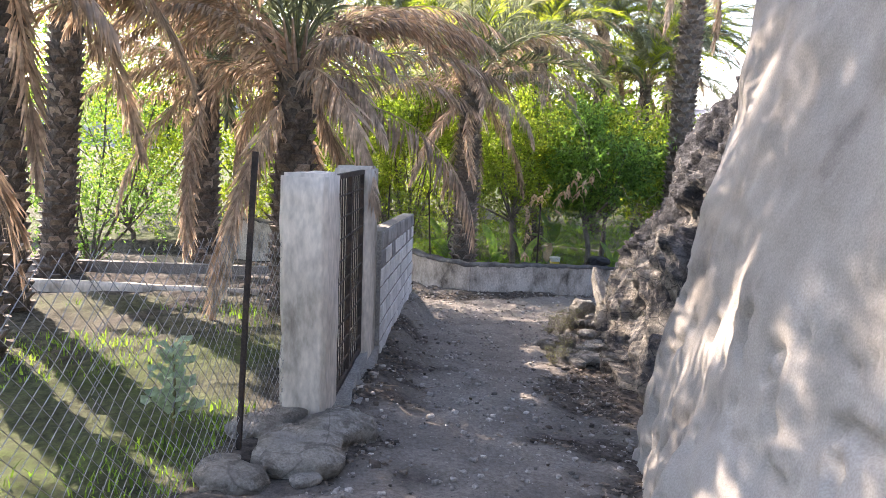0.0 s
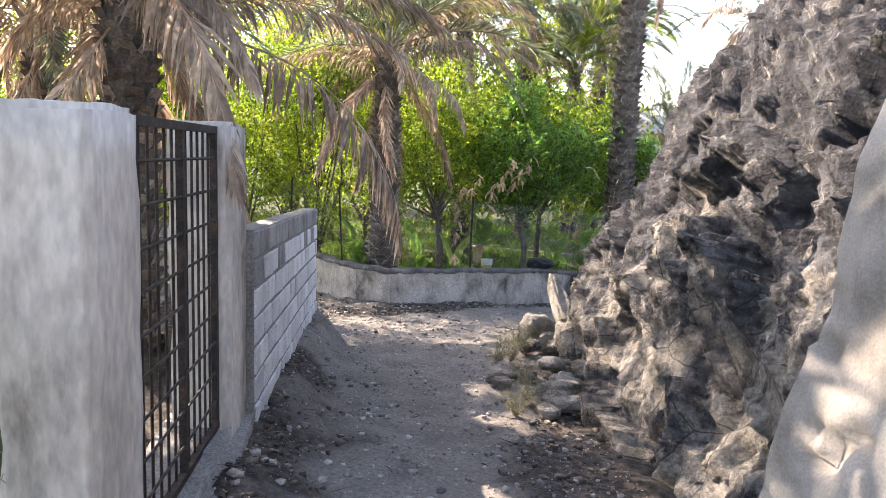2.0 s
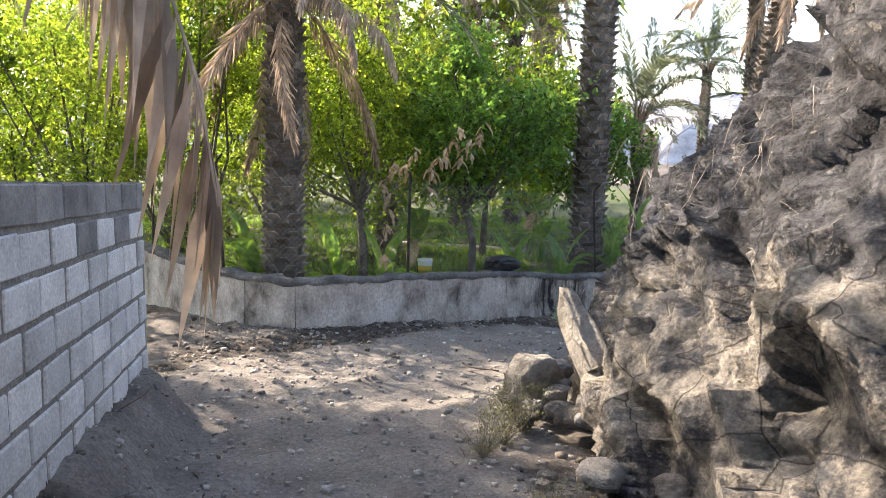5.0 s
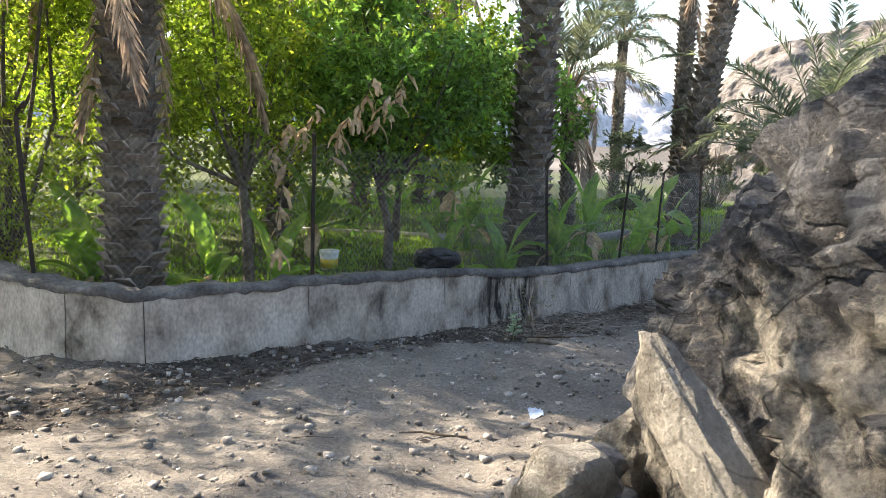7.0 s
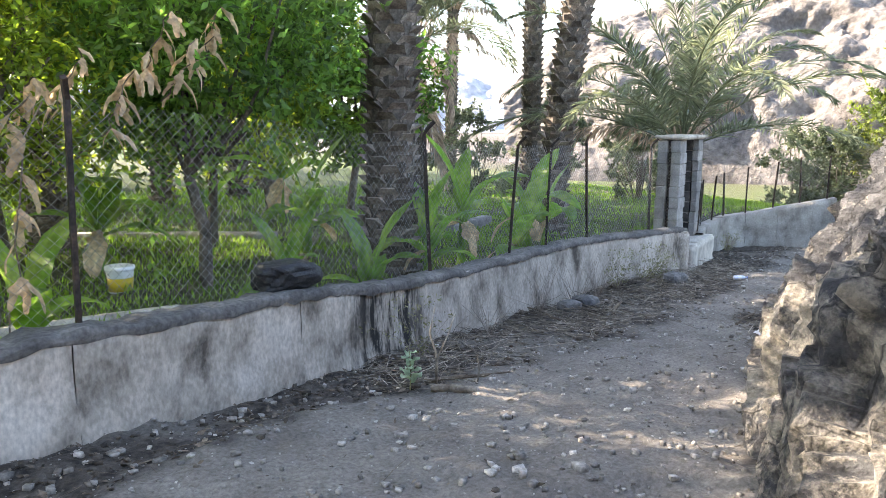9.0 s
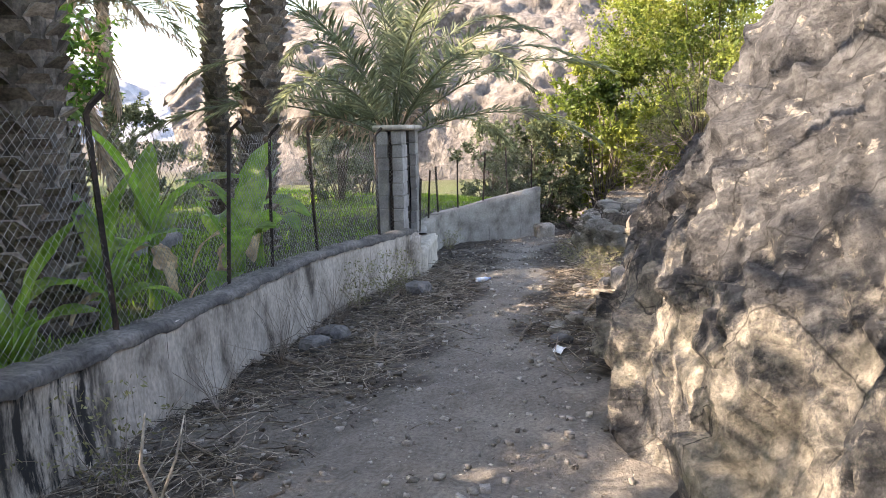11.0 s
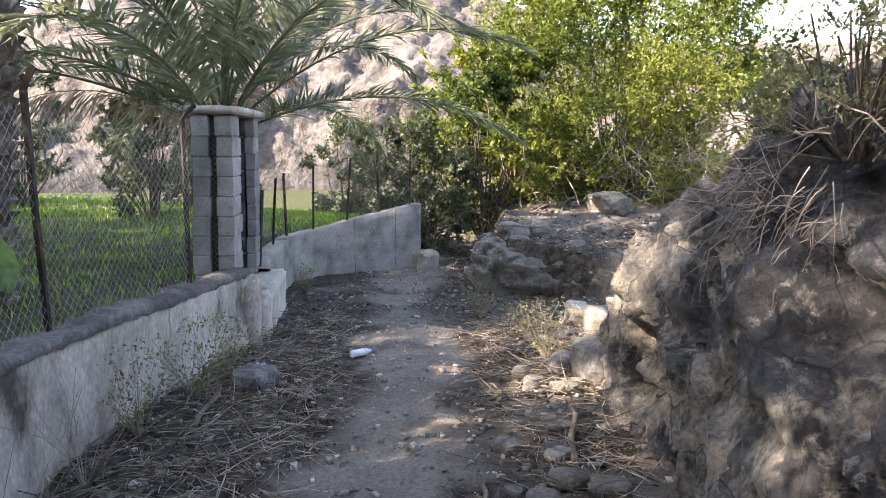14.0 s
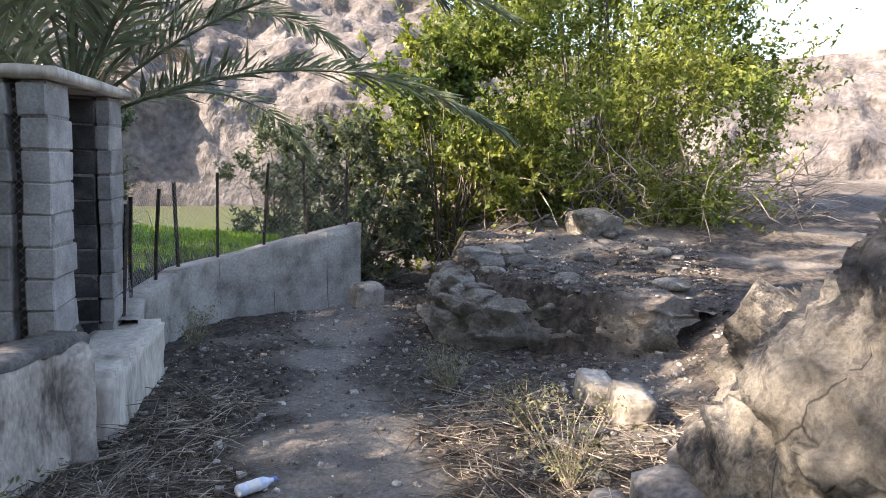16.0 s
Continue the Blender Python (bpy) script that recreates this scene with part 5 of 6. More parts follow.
hill("backdrop_hill", 36, 150, 38, [(36, 2.0), (41, 6.5), (48, 8.6), (62, 9.6), (68, 9.2), (72, 8.0), (75, 6.2), (84, 5.6), (100, 6.0), (120, 7), (150, 6)], 1, HILL, 201, "bare pale rocky hillside across the valley")
hill("backdrop_mountain", -40, 60, 260, [(-40, 3), (0, 3.2), (25, 3.6), (33, 4.2), (37, 3.5), (60, 3)], 1, FAR_HILL_HAZED, 207, "distant bare mountain with bluish haze in its colour", -6)
hill("backdrop_mountain", 150, 320, 200, [(150, 5), (200, 5), (260, 4.5), (320, 3)], 1, FAR_HILL_HAZED, 211, "distant bare mountain behind the walk", -6)


# ---------------------------------------------------------------- stones
def boulder_mesh(name, seed, mat, flat=1.0, detail=2, amp=0.22):
    bm = bmesh.new()
    bmesh.ops.create_icosphere(bm, subdivisions=detail, radius=1)
    co = np.array([v.co[:] for v in bm.verts])
    off = 1 + amp * fbm(co * 1.1 + seed * 5.3, 3, seed) + 0.08 * fbm(co * 4 + seed, 2, seed + 3)
    co = co * off[:, None]
    co = np.sign(co) * np.abs(co) ** 0.72
    for v, c in zip(bm.verts, co):
        v.co = Vector((c[0], c[1], c[2] * flat))
    me = bpy.data.meshes.new(name)
    bm.to_mesh(me)
    bm.free()
    me.materials.append(mat)
    return me


DARK_STONE = material("dark_stone", [(0.06, 0.058, 0.06), (0.13, 0.125, 0.12), (0.24, 0.22, 0.2)], 5, 30, 0.88, 0.6, 30, 0.02, vary=0.3, per="object")
STONES = [boulder_mesh("stone", k, PALE_CRAG if k % 2 else CRAG, 0.75, 2, 0.34) for k in range(6)]
STONES_DARK = [boulder_mesh("stone", 20 + k, DARK_STONE, 0.8) for k in range(4)]
LEDGE = [boulder_mesh("boulder", 60 + k, PALE_CRAG, 0.85, 3, 0.3) for k in range(3)]
LEDGE_RNG = random.Random(77)
BIG = [boulder_mesh("boulder", 40 + k, PALE_CRAG, 0.9, 4, 0.36) for k in range(3)]


def stone(x, y, size, me, label, sink=0.25, yaw=0.0, name="stone", z=None, group="", tilt=(0, 0)):
    sx, sy, sz = size
    ob = link_mesh(name, me)
    zz = (ground_z(x, y) if z is None else z) + sz * (0.75 - sink)
    ob.matrix_world = pose(x, y, zz, tilt[0], tilt[1], yaw) @ Matrix.Diagonal((sx, sy, sz, 1))
    return tagged(ob, label, "stone", group)


stone(2.42, 12.62, (0.22, 0.2, 0.3), BIG[0], "large pale rounded boulder on the rubble heap", 0.2, 20, "boulder")
stone(2.98, 13.0, (0.16, 0.2, 0.36), BIG[1], "upright pale limestone slab leaning on the outcrop", 0.2, 15, "rock_slab", None, "", (0, -6))
stone(2.56, 11.95, (0.1, 0.46, 0.15), BIG[2], "pale limestone rib running down the outcrop", 0.0, 8, "rock_slab", -0.82, "", (44, 0))
stone(2.58, 12.75, (0.13, 0.12, 0.12), STONES[2], "pale round stone on the rubble heap", 0.0, 40, z=-1.25)
stone(20.2, 18.5, (0.5, 0.38, 0.3), STONES[1], "white block of stone on the ledge", 0.3, 30, "boulder")
stone(12.14, 17.8, (0.13, 0.11, 0.11), STONES_DARK[0], "dark brown stone beside the lane", 0.3)
stone(11.8, 18.05, (0.08, 0.07, 0.07), STONES[3], "small pale stone beside the lane", 0.3)
stone(8.3, 19.25, (0.2, 0.15, 0.13), STONES_DARK[1], "smooth dark stone at the foot of the parapet", 0.3)
stone(7.9, 19.15, (0.16, 0.13, 0.12), STONES_DARK[2], "dark stone at the foot of the parapet", 0.3)
stone(10.9, 19.95, (0.2, 0.16, 0.14), STONES_DARK[3], "dark stone at the foot of the parapet", 0.3)
stone(1.62, 4.25, (0.17, 0.16, 0.15), STONES_DARK[1], "angular grey stone at the foot of the plastered wall", 0.3, 25)
stone(11.95, 17.45, (0.3, 0.22, 0.26), STONES_DARK[2], "angular dark rock block below the outcrop", 0.2, 35, "boulder")
stone(12.35, 17.3, (0.26, 0.22, 0.28), STONES_DARK[0], "angular dark rock block below the outcrop", 0.2, 70, "boulder")
for k, (x, y, yaw) in enumerate(((14.1, 18.0, 20), (13.7, 17.75, 15))):
    b = part("cut_block", rough_box((0.42, 0.24, 0.24), 3, 0.012, 30 + k, 0.02), PALE_ROCK, None)
    b.matrix_world = pose(x, y, ground_z(x, y) - 0.02, 4, -5, yaw)
    tagged(b, "pale rough-cut building block lying on the slope", "block", "cut blocks on the slope")
for k, (x, y, sx, sy, sz, yaw) in enumerate(((17.2, 19.5, 0.34, 0.24, 0.13, 20), (17.7, 19.7, 0.3, 0.2, 0.12, 60), (17.4, 19.1, 0.28, 0.2, 0.1, 10), (18.4, 19.5, 0.3, 0.22, 0.12, 40))):
    stone(x, y, (sx, sy, sz), STONES[k % 6], "flat weathered stone on the rock ledge", 0.2, yaw, group="stones on the ledge", z=-1.8)


def rock_ledge():
    """A low broken step of bedded rock along the edge of the ledge."""
    line = np.array([(15.3, 17.45), (15.75, 17.85), (15.95, 18.4), (15.85, 18.9), (15.8, 19.4), (16.15, 19.8), (16.9, 20.1), (17.8, 20.4)])
    d = np.concatenate([[0], np.cumsum(np.linalg.norm(np.diff(line, axis=0), axis=1))])
    t = np.arange(0, d[-1], 0.03)
    base = np.stack([np.interp(t, d, line[:, 0]), np.interp(t, d, line[:, 1])], 1)
    way = unit(np.gradient(base, axis=0))
    inward = np.stack([way[:, 1], -way[:, 0]], 1)
    u = np.arange(0, 2.2, 0.03)
    deep = np.interp(u, [0, 0.3, 0.55, 0.75, 1.6, 2.2], [0, 0.03, 0.08, 0.22, 1.0, 1.5])
    high = np.interp(u, [0, 0.3, 0.55, 0.75, 1.6, 2.2], [-2.5, -2.2, -1.98, -1.87, -1.83, -2.2])
    p = np.concatenate([base[:, None] + inward[:, None] * deep[None, :, None], np.broadcast_to(high[None, :, None], (len(t), len(u), 1))], 2).reshape(-1, 3)
    out = np.concatenate([-np.repeat(inward, len(u), 0), np.full((len(p), 1), 0.6)], 1)
    q = p * np.array([1.0, 1.0, 3.0])
    off = facets(q * 2.2, 0.09, 0.16, 83) + facets(q * 5.5, 0.03, 0.07, 87) + 0.02 * fbm(q * 8, 3, 89)
    return faced("rock_ledge", p + out * (off - 0.03)[:, None], grid_faces(len(t), len(u)), PALE_CRAG)


tagged(link_mesh("rock_ledge", rock_ledge()), "low broken ledge of pale bedded rock beside the lane", "rock")
for k in range(26):
    x, y = LEDGE_RNG.uniform(16.3, 21.0), LEDGE_RNG.uniform(17.2, 19.9)
    q = LEDGE_RNG.uniform(0.05, 0.14)
    stone(x, y, (q * 1.5, q, q * 0.6), STONES[k % 6], "small weathered stone lying on the ledge", 0.3, LEDGE_RNG.uniform(0, 360), group="loose stones on the ledge")
r = random.Random(12)
for k in range(34):
    x, y = r.gauss(1.98, 0.2), r.uniform(9.2, 11.2)
    q = r.uniform(0.05, 0.12)
    stone(x, y, (q * r.uniform(0.9, 1.4), q, q * 0.8), STONES[k % 6], "pale loose rubble stone below the outcrop", 0.15, r.uniform(0, 360), group="rubble below the outcrop", z=ground_z(x, y) + max(0, (x - 1.8)) * 0.35)
for k in range(22):
    x, y = r.gauss(2.35, 0.2), r.uniform(11.6, 13.0)
    q = r.uniform(0.06, 0.13)
    stone(x, y, (q * r.uniform(0.9, 1.4), q, q * 0.8), (STONES + STONES_DARK)[k % 10], "loose rubble stone heaped beside the outcrop", 0.15, r.uniform(0, 360), group="rubble beside the outcrop", z=ground_z(x, y) + max(0, x - 2.1) * 0.45)
for k in range(22):
    x, y = r.uniform(-1.35, -0.65), r.uniform(4.1, 5.6)
    q = r.uniform(0.06, 0.2)
    stone(x, y, (q * 1.4, q, q * 0.6), LEDGE[k % 3], "rough lump of rubble below the gate pillar", 0.25, r.uniform(0, 360), group="rubble below the pillar")
for k in range(24):
    x = r.uniform(8.0, 13.5)
    y = np.interp(x, [8, 10, 11.3, 13.5], [16.9, 17.2, 17.6, 17.8]) + r.uniform(-0.1, 0.5)
    q = r.uniform(0.03, 0.09)
    stone(x, y, (q * 1.3, q, q * 0.8), (STONES + STONES_DARK)[k % 10], "small loose stone at the foot of the outcrop", 0.2, r.uniform(0, 360), group="stones along the lane")


# ---------------------------------------------------------------- strewn stuff on the ground
g = np.random.default_rng(31)


def scatter(count, zone, keep):
    """Points in a box of the plan, kept by a chance function of x and y."""
    x, y = g.uniform(zone[0], zone[1], count), g.uniform(zone[2], zone[3], count)
    ok = g.random(count) < keep(x, y)
    return x[ok], y[ok]


def on_path(x, y):
    free = (beyond(x, y) < -0.02) & (x > -0.75) & (x < np.interp(y, [0, 5.5, 8, 10, 12.5, 14, 15.5, 16.7, 17.3], [1.3, 1.6, 2.0, 2.3, 2.6, 4.0, 6.0, 8.6, 40]))
    return free * 1.0


def cubes(x, y, z, size, name, mat):
    n = len(x)
    c = np.array([[a, b, d] for d in (-1, 1) for b in (-1, 1) for a in (-1, 1)], float)
    v = c[None] * g.uniform(0.55, 1.0, (n, 8, 1)) * size[:, None, None] * g.uniform(0.6, 1.3, (n, 1, 3)) * np.array([1, 1, 0.7])
    a = g.uniform(0, 6.28, n)
    rot = np.stack([np.stack([np.cos(a), -np.sin(a)], -1), np.stack([np.sin(a), np.cos(a)], -1)], 1)
    v[:, :, :2] = np.einsum("nij,nkj->nki", rot, v[:, :, :2])
    v = v + np.stack([x, y, z], 1)[:, None]
    f = np.array([(0, 2, 3, 1), (4, 5, 7, 6), (0, 1, 5, 4), (2, 6, 7, 3), (0, 4, 6, 2), (1, 3, 7, 5)])
    faces = (np.arange(n)[:, None, None] * 8 + f[None]).reshape(-1, 4)
    return link_mesh(name, faced(name, v.reshape(-1, 3), faces, mat))


x, y = scatter(62000, (-1.2, 20, 1.0, 22), on_path)
size = 0.005 + 0.026 * g.random(len(x)) ** 6
ob = cubes(x, y, land(x, y) + size * 0.2, size, "gravel", PEBBLE)
tagged(ob, "scattered grey gravel and small stones on the path", "gravel", kind="stuff")


def twigs(x, y, z, length, rad, name, mat, lift=0.15):
    n = len(x)
    a = g.uniform(0, 6.28, n)
    d = np.stack([np.cos(a), np.sin(a), g.normal(0, lift, n)], 1) * length[:, None]
    p0 = np.stack([x, y, z + rad], 1)
    mid = p0 + d * 0.5 + g.normal(0, 0.08, (n, 3)) * length[:, None] * np.array([1, 1, 0.3])
    p1 = p0 + d
    side = unit(np.cross(d, [0, 0, 1.0]))
    upv = np.array([0, 0, 1.0])
    rows = []
    for p, k in ((p0, 1.0), (mid, 0.9), (p1, 0.4)):
        for ang in (0, 2.09, 4.19):
            rows.append(p + (side * math.cos(ang) + upv * math.sin(ang)) * (rad * k)[:, None])
    v = np.stack(rows, 1)
    f = np.array([(a0 + i, a0 + (i + 1) % 3, a0 + 3 + (i + 1) % 3, a0 + 3 + i) for a0 in (0, 3) for i in range(3)])
    faces = (np.arange(n)[:, None, None] * 9 + f[None]).reshape(-1, 4)
    return link_mesh(name, faced(name, v.reshape(-1, 3), faces, mat))


def littered(x, y):
    return on_path(x, y) * np.clip(cover_at(x, y) * 2.2 - 0.1, 0.04, 1)


x, y = scatter(52000, (-0.9, 20, 3.0, 21.5), lambda x, y: littered(x, y) * smooth(0.3, 0.8, track_distance(x, y)) * 0.9)
size = 0.006 + 0.03 * g.random(len(x)) ** 4
CLOD = material("earth_clod", [(0.05, 0.04, 0.032), (0.1, 0.082, 0.065), (0.2, 0.17, 0.14)], 6, 50, 0.95, 0.3, 50, 0.01, vary=0.5)
tagged(cubes(x, y, land(x, y) + size * 0.15, size, "earth_clods", CLOD), "dark crumbs of earth and rubble along the path", "earth", kind="stuff")
x, y = scatter(26000, (-1.2, 19, 3.0, 22), littered)
length = 0.03 + 0.28 * g.random(len(x)) ** 2.5
ob = twigs(x, y, land(x, y), length, 0.0012 + 0.0045 * g.random(len(x)) ** 2, "twig_litter", LITTER)
tagged(ob, "dry brown twigs and stalks strewn on the earth", "twigs", kind="stuff")
x, y = scatter(15000, (4.2, 14, 16.4, 21), lambda x, y: littered(x, y) * smooth(0.3, 0.9, track_distance(x, y)))
length = 0.1 + 0.5 * g.random(len(x)) ** 2
ob = twigs(x, y, land(x, y) + g.uniform(0, 0.04, len(x)), length, 0.0015 + 0.004 * g.random(len(x)), "dry_stalks", STRAW, 0.12)
tagged(ob, "tangle of long dry stalks beside the parapet", "twigs", kind="stuff")
x, y = scatter(42000, (-1.2, 19, 2.0, 22), littered)
n = len(x)
s2 = 0.012 + 0.035 * g.random(n) ** 2
c = np.stack([x, y, land(x, y) + 0.008], 1)
nn = unit(g.normal(0, 0.35, (n, 3)) + [0, 0, 1])
aa = unit(np.cross(nn, g.normal(0, 1, (n, 3))))
bb = np.cross(nn, aa)
q = np.stack([c - aa * s2[:, None], c - bb * s2[:, None] * 0.4 + nn * 0.004, c + aa * s2[:, None], c + bb * s2[:, None] * 0.4 + nn * 0.004], 1)
tagged(link_mesh("leaf_litter", quads("leaf_litter", q, LITTER)), "fallen dry leaves strewn over the earth", "leaves", kind="stuff")


def blades(x, y, z, h, w, name, mat, label, lean=0.35):
    n = len(x)
    a = g.uniform(0, 6.28, n)
    side = np.stack([np.cos(a), np.sin(a), np.zeros(n)], 1) * w[:, None]
    bend = np.stack([g.normal(0, lean, n), g.normal(0, lean, n), np.ones(n)], 1) * h[:, None]
    p = np.stack([x, y, z - 0.01], 1)
    m = p + bend * np.array([0.3, 0.3, 0.6])
    q = np.stack([p - side, p + side, m + side * 0.7, m - side * 0.7], 1)
    t = p + bend
    q2 = np.stack([m - side * 0.7, m + side * 0.7, t + side * 0.1, t - side * 0.1], 1)
    ob = link_mesh(name, quads(name, np.concatenate([q, q2]), mat))
    return tagged(ob, label, "grass", kind="stuff")


def patchy(x, y, k=0.7, lo=-0.25, hi=0.25):
    return smooth(lo, hi, fbm(xyz(x, y) * k, 3, 131))


x, y = scatter(300000, (-6, 26, 17, 34), lambda x, y: (beyond(x, y) > 0.35) * (0.25 + 0.75 * patchy(x, y)) * np.interp(y, [17, 22, 34], [1, 0.7, 0.3]))
h = g.uniform(0.03, 0.1, len(x)) * np.interp(y, [18, 34], [1, 1.6])
blades(x, y, land(x, y), h, h * 0.1, "grass", GRASS, "lush green grass under the orchard trees")
x, y = scatter(40000, (-6.5, -1.45, 2.2, 9.8), lambda x, y: patchy(x, y, 0.9, 0.1, 0.6) * (y < 9.6) * 0.3)
h = g.uniform(0.03, 0.11, len(x))
blades(x, y, land(x, y), h, h * 0.08, "grass", GRASS, "patchy green grass in the fenced yard")


# ---------------------------------------------------------------- plants
SAPLING = material("milkweed_leaf", [(0.2, 0.26, 0.16), (0.3, 0.37, 0.24), (0.4, 0.46, 0.33)], 4, 20, 0.6, 0.0, vary=0.15, trans=0.3)


def weed(x, y, size, count, mat, label, seed, leafy=True):
    r = np.random.default_rng(seed)
    base = empty("weed", pose(x, y, ground_z(x, y) - 0.02), label, "plant")
    s = Shape()
    tips = []
    for k in range(count):
        a = r.random() * 6.28
        w = unit(np.array([math.cos(a) * r.uniform(0.2, 0.9), math.sin(a) * r.uniform(0.2, 0.9), 1.0]))
        pts = [np.zeros(3)]
        for j in range(3):
            pts.append(pts[-1] + w * size * r.uniform(0.25, 0.42))
            w = unit(w + r.normal(0, 0.22, 3))
        tips += pts[1:]
        s = Shape()
        s.tube(pts, [0.004, 0.003, 0.002, 0.0012], 3, False)
        s.object("stalk", TWIG, base)
    if leafy:
        tips = np.array(tips)
        link_mesh("foliage", quads("foliage", leaves(tips, np.full(len(tips), size * 0.15), count * 34, size * 0.06, r, 0.35), mat), base)
    return base


for k, (x, y, sz) in enumerate(((1.62, 9.5, 0.3), (1.4, 9.0, 0.24), (1.75, 10.3, 0.26), (1.95, 11.9, 0.4), (2.15, 12.1, 0.36), (1.7, 11.5, 0.3), (14.3, 19.15, 0.42), (12.5, 18.0, 0.5), (13.3, 18.4, 0.34), (15.0, 21.9, 0.4))):
    weed(x, y, sz, 26, WEED_GREEN, "pale yellow-green dry herb tuft growing from the path", 400 + k)
for k, (x, y, sz) in enumerate(((8.2, 19.35, 0.75), (9.0, 19.75, 0.7), (9.7, 20.0, 0.6), (10.4, 20.15, 0.6), (10.9, 20.3, 0.55), (7.3, 19.0, 0.7), (6.2, 18.55, 0.5))):
    weed(x, y, sz, 16, WEED_GREEN, "thin dry leafless weed against the parapet", 430 + k, k in (2, 3, 4))
weed(4.85, 17.75, 0.55, 10, WEED_GREEN, "broken pale dry stalks and green leaves at the parapet's foot", 450)


def blade_mesh(name, length, width, arch, mat, seed, nu=9, nv=4, fold=0.15, ragged=0.0):
    """A broad leaf leaving the origin along +x, arching."""
    r = np.random.default_rng(seed)
    u, v = np.meshgrid(np.linspace(0, 1, nu), np.linspace(-1, 1, 2 * nv + 1), indexing="ij")
    ang = math.radians(arch[0]) - math.radians(arch[1]) * u ** 1.3
    px = np.cumsum(np.cos(ang) * length / (nu - 1), axis=0) - math.cos(math.radians(arch[0])) * length / (nu - 1)
    pz = np.cumsum(np.sin(ang) * length / (nu - 1), axis=0) - math.sin(math.radians(arch[0])) * length / (nu - 1)
    w = width * np.sin(np.pi * np.clip(0.06 + 0.93 * u, 0, 1)) ** 0.6
    y = v * w * (1 + ragged * r.normal(0, 1, u.shape) * (np.abs(v) > 0.4))
    z = pz + fold * np.abs(v) * w - 0.5 * ragged * np.abs(v) * w + 0.02 * np.sin(u * 9 + v * 3)
    p = np.stack([px, y, z], -1).reshape(-1, 3)
    return faced(name, p, grid_faces(nu, 2 * nv + 1), mat, True)


BANANA = [blade_mesh("leaf", 1.25, 0.2, a, LEAF_BANANA, 500 + k, 12, 4, 0.2, 0.06) for k, a in enumerate(((82, 35), (68, 75), (50, 90), (30, 85)))]
BANANA_DEAD = [blade_mesh("dead_leaf", 1.0, 0.13, a, LEAF_DEAD, 510 + k, 12, 3, -0.3, 0.2) for k, a in enumerate(((0, 85), (-40, 48)))]


def banana(x, y, h, count, dead, seed, scale=1.0):
    r = random.Random(seed)
    base = empty("banana_plant", pose(x, y, ground_z(x, y)), "young banana plant with broad green and yellowing leaves", "plant")
    s = Shape()
    s.tube([(0, 0, -0.1), (0.02, 0, h * 0.5), (0.03, 0.01, h)], [0.07 * scale, 0.055 * scale, 0.035 * scale], 8)
    s.object("stem", LEAF_BANANA, base)
    for k in range(count):
        ob = link_mesh("leaf", BANANA[min(3, k * 4 // max(1, count))], base)
        ob.matrix_basis = pose(0.03, 0, h - 0.04 * k, r.uniform(-15, 15), 0, k * 137.5 + r.uniform(-30, 30)) @ Matrix.Scale(scale * r.uniform(0.75, 1.1), 4)
    for k in range(dead):
        ob = link_mesh("dead_leaf", BANANA_DEAD[k % 2], base, "withered brown hanging leaf")
        ob.matrix_basis = pose(0.02, 0, h * 0.85, r.uniform(-15, 15), 0, r.uniform(0, 360)) @ Matrix.Scale(scale * r.uniform(0.6, 0.9), 4)
    return base


for k, (x, y, h, c, d, sc) in enumerate(((5.2, 19.3, 0.25, 6, 0, 0.75), (7.3, 20.6, 0.75, 5, 3, 0.9), (6.5, 20.2, 0.4, 6, 1, 0.8), (8.7, 20.9, 0.7, 4, 3, 0.9), (9.5, 21.4, 0.5, 4, 1, 0.85), (2.0, 18.9, 0.3, 5, 0, 0.8), (1.3, 19.0, 0.4, 5, 2, 0.8), (8.0, 20.3, 0.4, 5, 2, 0.8), (4.4, 19.6, 0.3, 5, 1, 0.6), (3.2, 22.6, 0.6, 6, 1, 1.0), (6.0, 22.6, 0.6, 6, 2, 1.0), (7.0, 26.0, 1.0, 7, 2, 1.2), (0.0, 19.2, 0.5, 6, 1, 0.9))):
    banana(x, y, h, c, d, 520 + k, sc)

milk = blade_mesh("leaf", 0.17, 0.06, (45, 40), SAPLING, 530, 7, 2, 0.1)


def milkweed(x, y, size, count, label):
    base = empty("sapling", pose(x, y, ground_z(x, y)) @ Matrix.Scale(size, 4), label, "plant")
    s = Shape()
    s.tube([(0, 0, -0.05), (0.02, 0.01, 0.3), (0.0, 0.03, 0.62)], [0.012, 0.009, 0.005], 5)
    s.object("stem", WEED_GREEN, base)
    for k in range(count):
        ob = link_mesh("leaf", milk, base)
        ob.matrix_basis = pose(0.01, 0.015, 0.12 + 0.48 * k / count, 0, 0, (k // 2) * 90 + (k % 2) * 180 + 12 * k) @ Matrix.Scale(1.35 - 0.6 * k / count, 4)


milkweed(-1.95, 5.35, 1.15, 18, "pale grey-green milkweed sapling with broad paired leaves")
milkweed(4.3, 17.05, 0.5, 10, "small green milkweed seedling at the parapet's foot")
s = Shape()
s.tube([(0, 0, 0), (0.02, 0.03, 0.25), (-0.02, 0.06, 0.42), (0.05, 0.1, 0.6)], [0.011, 0.01, 0.008, 0.004], 6)
s.tube([(0.02, 0.03, 0.22), (0.12, 0.02, 0.4), (0.2, 0.05, 0.55)], [0.008, 0.006, 0.003], 5)
s.tube([(0.3, -0.1, 0), (0.32, -0.1, 0.12), (0.31, -0.08, 0.25)], [0.007, 0.006, 0.004], 5)
stalk = s.object("dry_stalk", STRAW, smooth_shade=True)
